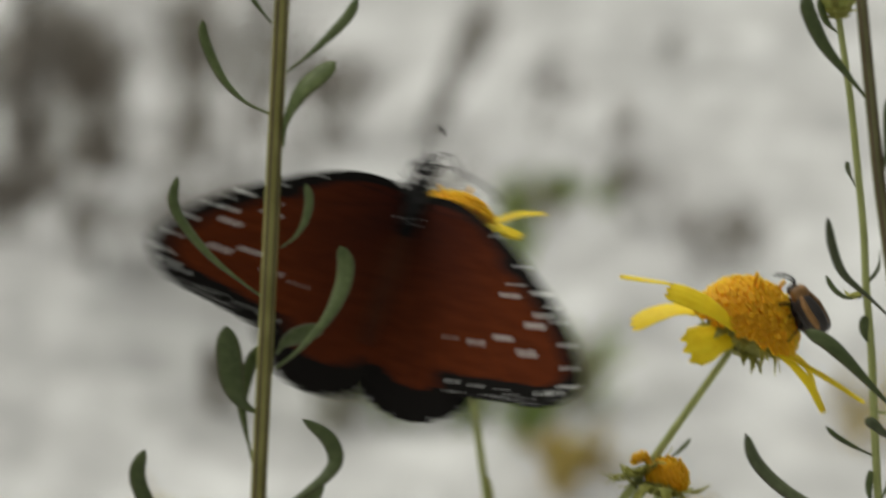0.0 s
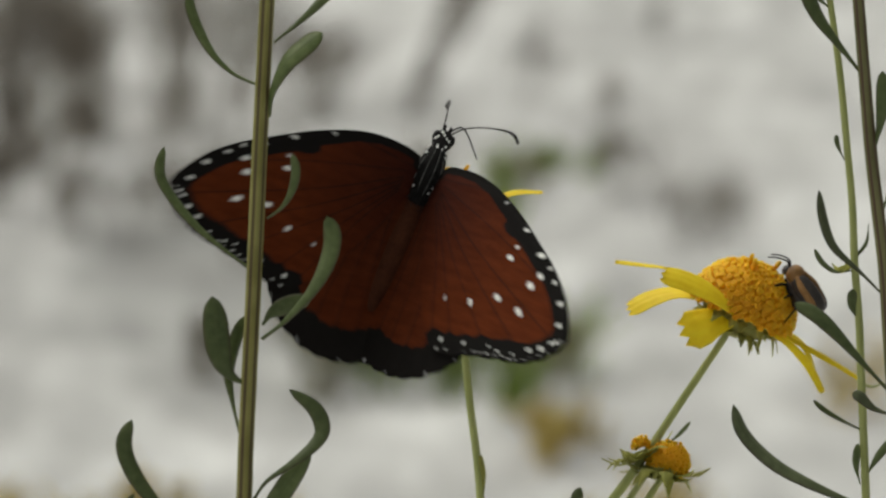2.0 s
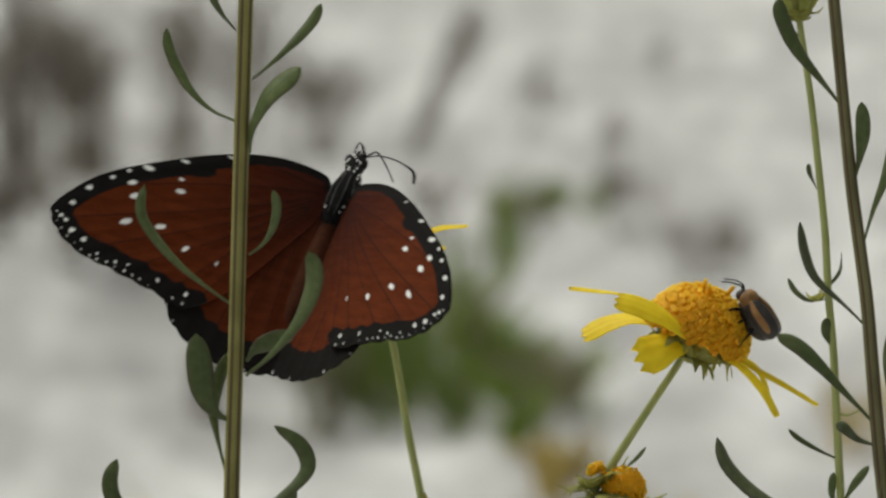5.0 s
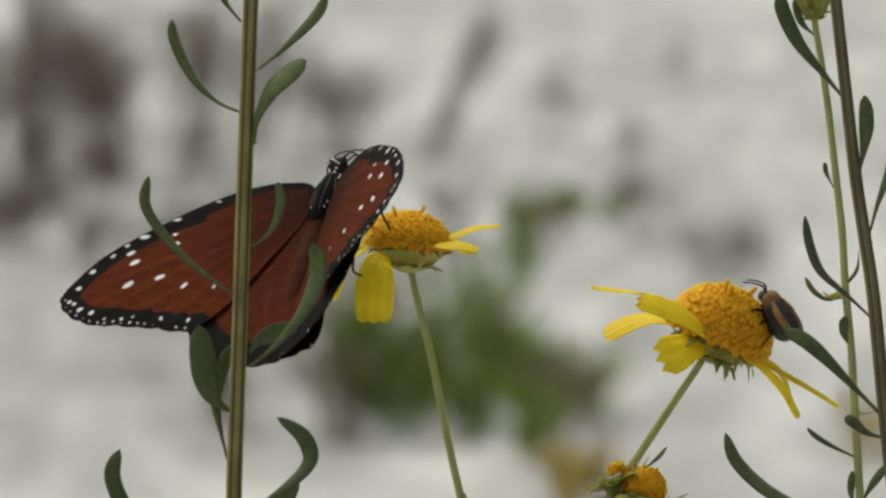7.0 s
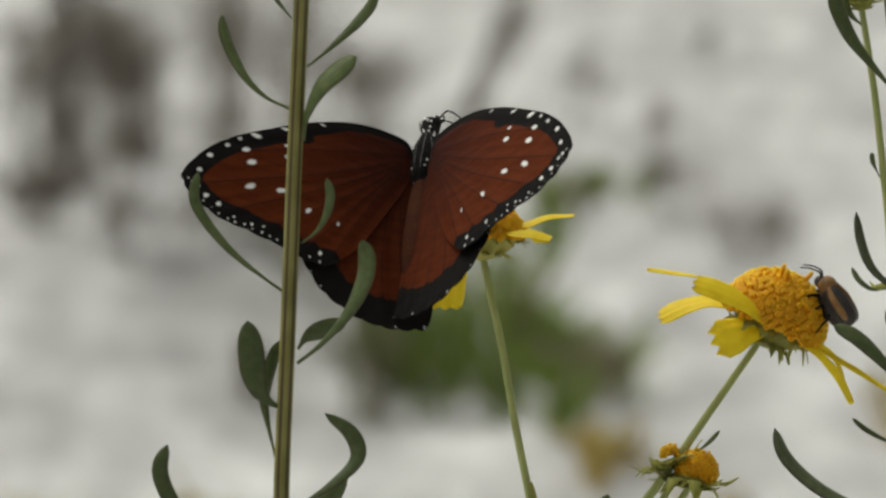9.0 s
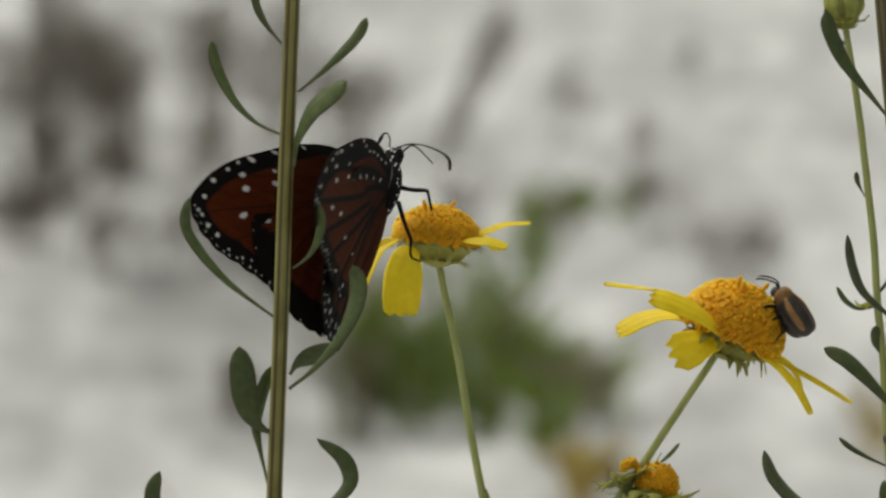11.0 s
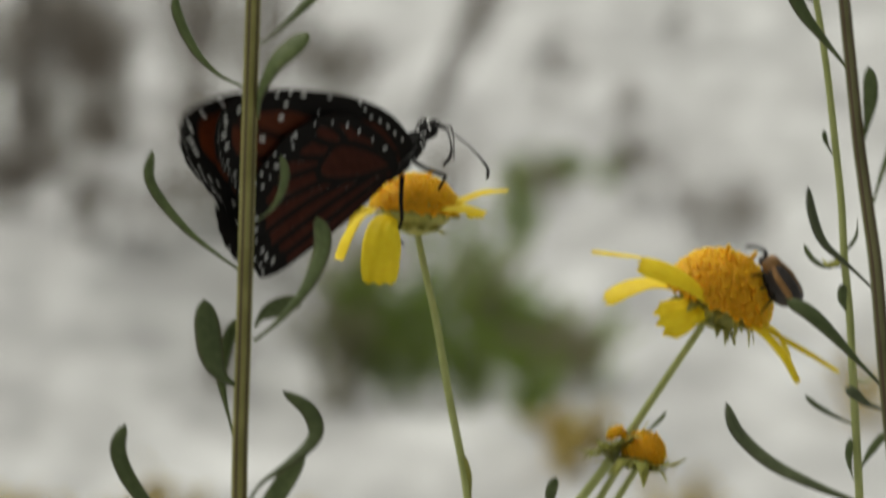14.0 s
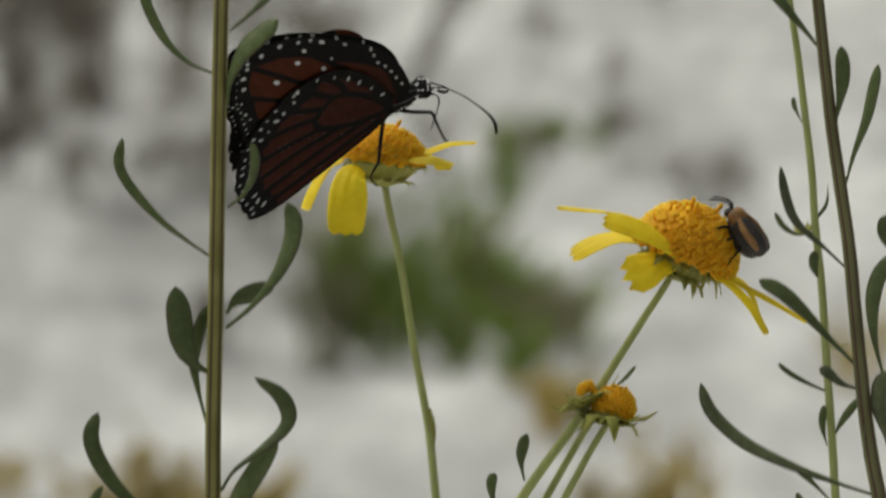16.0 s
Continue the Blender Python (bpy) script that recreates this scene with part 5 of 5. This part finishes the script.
# seconds, degrees of lean, slip of the foot (mm: right, up)
# turns of the feelers and legs about their joints: seconds, turn vector
LIMB_TURNS = {
    "antenna_right": [
        (0, -0.195, -0.033, -0.536),
        (0.5, 0.175, -0.272, -0.196),
        (1, 0.197, -0.182, -0.137),
        (1.5, 0.102, -0.202, -0.033),
        (2, -0.112, -0.026, 0.100),
        (2.5, -0.352, -0.103, -0.139),
        (3, 0.145, -0.108, -0.016),
        (3.5, -0.128, -0.116, 0.043),
        (4, -0.110, 0.052, -0.020),
        (4.5, 0.235, -0.011, -0.187),
        (7.5, 1.062, -0.215, 0.556),
        (8, 1.119, -0.221, 0.760),
        (8.5, 1.326, -0.363, -0.155),
        (9, 1.568, -0.539, -0.854),
        (10.5, 1.046, -0.400, -0.447),
        (11.8, 0.525, -0.261, -0.040),
        (12, 0.446, -0.021, -0.069),
        (12.5, 0.487, 0.410, 0.111),
        (13, -0.034, 0.041, 0.122),
        (13.5, 0.137, -0.411, -0.133),
        (14, 0.259, -0.243, -0.294),
        (14.5, 0.166, -0.298, -0.045),
        (15, -0.200, -0.415, -0.097),
        (15.3, -0.200, -0.524, 0.064),
        (15.5, -0.147, -0.833, -0.005),
        (15.8, -0.245, -0.806, 0.120),
        (16, -0.349, -0.727, 0.153),
    ],
    "antenna_left": [
        (0, -0.926, 0.053, -0.321),
        (0.5, -0.098, 0.151, -0.334),
        (1, -0.286, 0.163, -0.417),
        (1.5, -0.469, 0.095, -0.570),
        (2, -0.665, 0.069, -0.584),
        (2.5, -0.235, 0.067, -0.355),
        (3, -0.604, 0.210, -0.388),
        (3.5, -0.754, 0.226, -0.601),
        (4, -0.761, 0.334, -0.692),
        (4.5, -0.647, 0.214, -0.423),
        (7.5, -0.018, 0.372, -1.123),
        (8, 0.568, 0.901, -1.331),
        (8.5, 0.499, 0.946, -1.523),
        (9, 0.436, 0.907, -1.331),
        (10.5, 0.210, 0.375, -0.835),
        (11.8, -0.015, -0.157, -0.338),
        (12, -0.115, -0.112, -0.354),
        (12.5, -0.578, -0.735, -0.022),
        (13, -0.630, -0.383, -0.278),
        (13.5, -0.710, 0.426, -0.855),
        (14, -0.861, 0.584, -0.845),
        (14.5, -0.278, 0.610, -1.078),
        (15, -0.375, 0.593, -1.079),
        (15.3, -0.080, 0.153, -1.169),
        (15.5, -0.042, 0.001, -1.261),
        (15.8, -0.195, 0.209, -1.252),
        (16, -0.065, 0.132, -1.185),
    ],
    "front_leg": [
        (0, 0.707, 0.293, 0.910),
        (0.5, 0.707, 0.293, 0.910),
        (2.5, 0.228, 0.649, 0.895),
        (3, -0.120, 0.729, 0.793),
        (11.8, 0.266, 0.541, 0.257),
        (12, 0.323, 0.506, 0.014),
        (12.5, 0.276, 0.288, 0.040),
        (13, -0.170, 0.526, -0.108),
        (13.5, -0.019, 0.479, -0.068),
        (14, -0.031, 0.667, 0.066),
        (14.5, 0.039, 0.367, 1.015),
        (15, -0.785, 0.463, 0.849),
        (15.3, -1.168, 0.252, 0.649),
        (15.5, -1.233, 0.307, 0.766),
        (15.8, -1.466, 0.456, 0.589),
        (16, -1.404, 0.420, 0.517),
    ],
    "rear_leg": [
        (0, -0.727, 0.418, -0.845),
        (12, -0.727, 0.418, -0.845),
        (13, -0.726, -0.049, -0.591),
        (13.5, -0.869, 0.040, -0.659),
        (14.5, -0.556, 0.007, -0.914),
        (15, -0.690, -0.004, -0.963),
        (15.3, -0.495, -0.172, -1.016),
        (15.5, -0.680, -0.134, -0.958),
        (15.8, -0.844, -0.246, -0.651),
        (16, -0.790, -0.210, -0.490),
    ],
}
SWAY_STEM = [
    (0, -1.65, -7.91, -0.17),
    (0.3, -1.33, -1.74, -0.49),
    (0.5, -2.45, -9.69, -0.02),
    (0.8, -1.40, -5.99, -1.20),
    (1, -1.00, -6.22, -0.58),
    (1.3, -0.76, -2.80, 0.40),
    (1.5, -1.46, -6.25, 0.40),
    (1.8, -1.21, -2.67, 0.08),
    (2, -1.66, -7.84, -0.15),
    (2.3, -0.82, -4.52, -1.57),
    (2.5, -0.77, -5.25, -1.07),
    (2.8, -0.54, -1.86, -0.89),
    (3, -1.33, -7.34, -0.16),
    (3.3, -0.66, -2.56, -0.22),
    (3.5, -1.06, -6.84, -0.15),
    (3.8, -0.09, -1.19, 0.54),
    (4, -0.48, -2.86, 0.47),
    (4.3, -0.97, -3.52, 0.45),
    (4.5, -1.27, -6.52, 0.52),
    (4.7, -0.70, -2.35, -0.32),
    (6.8, -0.43, -1.91, 1.12),
    (7, -0.92, -6.64, 1.72),
    (7.3, -0.32, -2.45, 0.75),
    (7.5, -0.66, -4.95, 0.37),
    (7.8, -0.48, -0.82, -0.64),
    (8, -1.45, -7.52, -0.50),
    (8.3, -1.00, -3.19, -0.05),
    (8.5, -1.21, -6.31, 0.28),
    (8.8, -0.80, -2.98, -0.47),
    (9, -1.24, -6.43, -0.47),
    (9.3, -1.02, -2.07, -0.86),
    (9.5, -1.76, -7.74, -0.87),
    (9.7, -1.14, -2.96, -1.25),
    (11.8, -0.95, -3.10, -1.81),
    (12, -1.16, -3.68, -1.76),
    (12.3, -0.97, -1.73, -0.70),
    (12.5, -1.18, -4.34, -0.31),
    (12.8, -0.49, -3.16, -0.26),
    (13, -0.07, -1.40, -0.47),
    (13.3, -0.13, 0.12, -0.54),
    (13.5, -0.70, -1.98, -0.78),
    (13.8, -0.83, -3.14, -1.57),
    (14, -0.62, -3.24, 0.34),
    (14.3, -0.35, -2.69, 2.24),
    (14.5, -0.00, 0.00, 0.00),
    (14.8, -0.22, 0.13, -0.87),
    (15, -0.49, -1.42, -0.68),
    (15.3, -0.74, -4.31, -1.60),
    (15.5, -0.83, -5.74, -2.12),
    (15.8, -0.02, -0.60, -1.57),
    (16, -0.04, -0.74, -3.10),
]
SWAY_FLOWER_ONE = [
    (0, -4.42, -26.53, 0.57),
    (0.1, -4.49, -23.10, -1.09),
    (0.2, -4.26, -20.92, -2.04),
    (0.3, -5.38, -32.61, -0.92),
    (0.5, -3.02, -16.49, -0.03),
    (0.8, -5.52, -33.89, -0.52),
    (1, -1.38, -9.69, 0.99),
    (1.3, -1.89, -8.92, -0.86),
    (1.5, -2.14, -11.46, -0.77),
    (1.8, -2.06, -10.96, -1.70),
    (2, -5.17, -31.05, -0.25),
    (2.3, -3.24, -21.29, 0.22),
    (2.5, -2.47, -15.39, -0.07),
    (2.8, -0.83, -4.67, 0.36),
    (3, -0.44, -2.32, -0.05),
    (3.3, -0.15, 0.75, 0.56),
    (3.5, 0.01, 1.26, 0.00),
    (3.8, -0.51, -3.97, 0.68),
    (4, -0.14, -0.61, 0.10),
    (4.3, -2.29, -12.35, -0.05),
    (4.5, -2.43, -13.41, -0.45),
    (4.7, -2.04, -12.86, -0.87),
    (6.8, 1.24, 8.54, 1.03),
    (7, 0.20, 3.49, 0.17),
    (7.3, 0.94, 7.38, 0.73),
    (7.5, 1.16, 9.85, 0.99),
    (7.8, 0.35, 4.73, 0.24),
    (8, 0.28, 6.21, 0.01),
    (8.3, -2.93, -15.63, -0.67),
    (8.5, -0.46, 1.52, -0.04),
    (8.8, -2.06, -10.48, -0.18),
    (9, -1.15, -0.90, -1.34),
    (9.3, -1.51, -8.13, 0.46),
    (9.5, -0.43, 1.11, -0.07),
    (9.7, -1.74, -7.85, -0.87),
    (11.8, -1.42, -8.04, 0.50),
    (12, -2.57, -13.49, 0.16),
    (12.3, -2.54, -14.56, -0.03),
    (12.5, -2.19, -11.68, -0.13),
    (12.8, -3.09, -19.75, 0.60),
    (13, -0.22, -1.91, 1.26),
    (13.3, -2.42, -15.43, 0.95),
    (13.5, -2.94, -17.20, -0.28),
    (13.8, -1.10, -4.75, -1.95),
    (14, -1.14, -5.97, 0.07),
    (14.3, -0.15, -0.03, 2.18),
    (14.5, -0.00, 0.00, 0.00),
    (14.8, -0.90, -4.12, -1.30),
    (15, -1.68, -8.51, -0.79),
    (15.3, -1.38, -7.79, -0.48),
    (15.5, -4.44, -27.49, 0.87),
    (15.8, -2.01, -13.87, 2.41),
    (16, -1.90, -14.99, 1.75),
]
SWAY_FLOWER_TWO = [
    (0, -1.65, -5.74, 0.53),
    (0.3, -1.54, -3.31, -1.68),
    (0.5, -1.21, -3.16, -0.07),
    (0.8, -1.10, 0.56, -1.82),
    (1, 0.14, 1.83, 0.77),
    (1.3, -0.40, 2.81, -0.93),
    (1.5, -0.14, 4.28, -1.35),
    (1.8, -0.10, 4.69, -1.90),
    (2, -0.09, 8.18, -2.36),
    (2.3, -0.10, 2.62, 0.12),
    (2.5, 0.07, 4.08, -0.68),
    (2.8, 0.69, 7.53, 0.17),
    (3, 1.02, 9.36, -0.74),
    (3.3, 0.66, 7.29, 0.37),
    (3.5, -0.28, -0.74, -0.08),
    (3.8, 0.71, 5.53, 0.67),
    (4, 0.29, 2.93, -0.36),
    (4.3, -0.55, 1.05, -0.08),
    (4.5, -0.62, 0.64, -0.67),
    (4.7, 0.04, 3.20, -0.93),
    (6.8, 1.24, 9.17, 0.56),
    (7, 0.02, 2.51, 0.16),
    (7.3, 0.53, 4.76, 0.27),
    (7.5, -0.02, 0.33, 1.18),
    (7.8, 0.51, 6.05, -0.06),
    (8, -0.19, 2.09, 0.39),
    (8.3, -1.05, -1.73, -0.49),
    (8.5, -0.15, 2.85, 0.29),
    (8.8, -0.55, 0.61, -0.11),
    (9, -1.10, -2.42, 0.39),
    (9.3, -0.09, 2.66, 0.60),
    (9.5, -0.16, 3.44, 0.29),
    (9.7, -0.48, 1.91, -0.70),
    (11.8, 0.29, 5.33, 0.78),
    (12, 0.15, 7.68, -0.60),
    (12.3, -0.35, 2.27, -0.00),
    (12.5, -0.15, 4.05, -0.37),
    (12.8, -0.39, 1.10, 0.60),
    (13, -0.13, -1.33, 1.35),
    (13.3, -0.20, 1.58, 1.04),
    (13.5, -0.49, 1.44, -0.41),
    (13.8, -0.23, 2.19, -1.78),
    (14, -0.29, 0.44, 0.40),
    (14.3, 0.25, 3.17, 1.94),
    (14.5, -0.00, 0.00, 0.00),
    (14.8, -0.10, 1.84, -1.64),
    (15, -0.96, -3.04, -0.41),
    (15.3, 0.42, 6.02, -0.43),
    (15.5, -0.11, 5.44, -0.56),
    (15.8, 0.28, 3.49, 2.15),
    (16, 1.04, 7.96, 1.10),
]
SWAY_DARK = [
    (0, -0.81, -1.41, -1.61),
    (0.3, -1.63, -3.91, -2.89),
    (0.5, -1.76, -5.15, -2.86),
    (0.8, -1.59, -7.05, -2.78),
    (1, -1.47, -9.46, -2.04),
    (1.3, -1.00, -5.16, -0.58),
    (1.5, -1.52, -7.67, -1.32),
    (1.8, -1.68, -6.53, -2.23),
    (2, -1.83, -8.98, -2.34),
    (2.3, -1.07, -6.08, -2.32),
    (2.5, -1.07, -6.91, -2.30),
    (2.8, -0.97, -5.41, -1.26),
    (3, -1.25, -7.56, -1.18),
    (3.3, -1.16, -5.72, -1.71),
    (3.5, -1.17, -7.95, -0.98),
    (3.8, -0.54, -4.49, 0.08),
    (4, -0.90, -6.48, -0.08),
    (4.3, -0.97, -3.65, -0.95),
    (4.5, -1.80, -9.87, -1.84),
    (4.7, -1.38, -7.60, -1.60),
    (6.8, -0.35, -2.09, 0.77),
    (7, -0.09, 0.36, 0.96),
    (7.3, -0.14, -1.18, 0.44),
    (7.5, 0.41, 2.99, 1.11),
    (7.8, -0.60, -1.80, -1.22),
    (8, -0.44, 1.00, -1.52),
    (8.3, -0.89, -2.48, -1.20),
    (8.5, -0.38, 0.17, -0.25),
    (8.8, -0.79, -2.91, -1.35),
    (9, -0.63, -0.85, -1.59),
    (9.3, -1.22, -4.16, -1.79),
    (9.5, -0.73, -0.12, -2.02),
    (9.7, -1.17, -3.27, -2.64),
    (11.8, -1.08, -4.00, -2.70),
    (12, -0.80, -1.00, -2.59),
    (12.3, -1.47, -4.95, -2.33),
    (12.5, -1.29, -5.15, -1.85),
    (12.8, -0.71, -4.53, -0.59),
    (13, -0.18, -2.07, -0.02),
    (13.3, -0.28, -1.33, -0.24),
    (13.5, -0.89, -3.48, -1.58),
    (13.8, -1.00, -4.58, -2.76),
    (14, -0.68, -3.70, -0.19),
    (14.3, -0.08, -0.99, 2.41),
    (14.5, -0.00, 0.00, 0.00),
    (14.8, -0.42, -0.78, -1.70),
    (15, -0.68, -2.32, -1.76),
    (15.3, -0.63, -2.26, -2.48),
    (15.5, -0.90, -5.20, -2.71),
    (15.8, -0.40, -2.83, -0.83),
    (16, -0.33, -2.84, -2.44),
]
SWAY_GREEN = [
    (0, -0.90, -1.88, -1.07),
    (0.3, -0.87, 0.96, -1.74),
    (0.5, -1.27, -1.76, -1.88),
    (0.8, -0.81, -1.41, -1.30),
    (1, -0.89, -4.97, -0.28),
    (1.3, -0.61, -2.09, -0.14),
    (1.5, -0.93, -2.88, -0.91),
    (1.8, -0.79, -0.24, -1.38),
    (2, -1.27, -4.42, -1.54),
    (2.3, -0.52, -2.08, -0.57),
    (2.5, -0.66, -3.43, -0.64),
    (2.8, -0.36, -0.71, -0.40),
    (3, -0.34, -0.52, -0.22),
    (3.3, -0.55, -1.11, -0.71),
    (3.5, -0.91, -5.60, -0.03),
    (3.8, -0.28, -2.57, 0.68),
    (4, -0.84, -5.55, 0.18),
    (4.3, -0.68, -1.60, -0.26),
    (4.5, -1.04, -3.85, -0.79),
    (4.7, -0.87, -3.88, -0.61),
    (6.8, -0.23, -1.22, 1.05),
    (7, -0.13, 0.42, 0.81),
    (7.3, 0.03, 0.28, 0.69),
    (7.5, 0.45, 3.30, 1.10),
    (7.8, -0.04, 2.32, -0.44),
    (8, -0.10, 3.33, -0.77),
    (8.3, -0.23, 2.31, -0.38),
    (8.5, -0.24, 1.20, -0.08),
    (8.8, -0.26, 0.76, -0.24),
    (9, -0.33, 1.35, -0.64),
    (9.3, -0.06, 4.07, -0.30),
    (9.5, 0.02, 5.09, -1.03),
    (9.7, -0.10, 4.41, -1.44),
    (11.8, 0.01, 3.82, -0.72),
    (12, -0.19, 3.32, -0.91),
    (12.3, -0.33, 3.10, -0.98),
    (12.5, -0.44, 0.90, -0.49),
    (12.8, -0.38, -1.65, 0.34),
    (13, -0.44, -4.08, 0.68),
    (13.3, 0.10, 1.32, 0.75),
    (13.5, -0.32, 0.83, -0.68),
    (13.8, -0.32, 0.37, -1.85),
    (14, -0.36, -1.29, 0.40),
    (14.3, -0.18, -1.47, 2.38),
    (14.5, -0.00, 0.00, 0.00),
    (14.8, -0.24, 0.59, -1.31),
    (15, -0.34, 0.23, -0.89),
    (15.3, -0.31, 0.16, -0.95),
    (15.5, -0.29, -0.39, -0.71),
    (15.8, 0.18, 1.60, 1.16),
    (16, 0.42, 2.65, -0.07),
]
SWAY = {"stem": SWAY_STEM, "f1": SWAY_FLOWER_ONE, "f2": SWAY_FLOWER_TWO, "dark": SWAY_DARK, "green": SWAY_GREEN}


def turned(v):
    v = Vector(v)
    return Matrix.Rotation(v.length, 4, v.normalized())


def motions():
    home = Matrix(((0, -1, 0, 0), (1, 0, 0, 0), (0, 0, 1, 0), (0, 0, 0, 1)))
    walk(BUTTERFLY, [(r[0], SUBJECT @ Matrix.Translation((r[1] * 0.001, r[2] * 0.001, 0)) @ turned(r[3:6]) @ home) for r in FLIGHT])
    for w, s, hind in WINGS:
        k = 0 if s == 1 else 1
        rows = []
        for r in FLIGHT:
            flap, sweep = r[6 + k] + hind * r[10 + k], r[8 + k] + hind * r[12 + k]
            rows.append((r[0], Matrix.Translation((0, 0.0016 * s, 0.001)) @ Matrix.Rotation(flap * s, 4, "X") @ Matrix.Rotation(-sweep * s, 4, "Z")))
        walk(w, rows)
    for key, (joint, limb) in JOINTED.items():
        at = Matrix.Translation(Vector(joint) * 0.001)
        walk(limb, [(r[0], at @ turned(r[1:]) @ at.inverted()) for r in LIMB_TURNS[key]])
    for thing, base, depth, key in SWAYING:
        walk(thing, [(t, SUBJECT @ pose((base[0] + x) * 0.001, (base[1] + y) * 0.001, depth * 0.001, 0, 0, lean)) for t, lean, x, y in SWAY[key]])


motions()
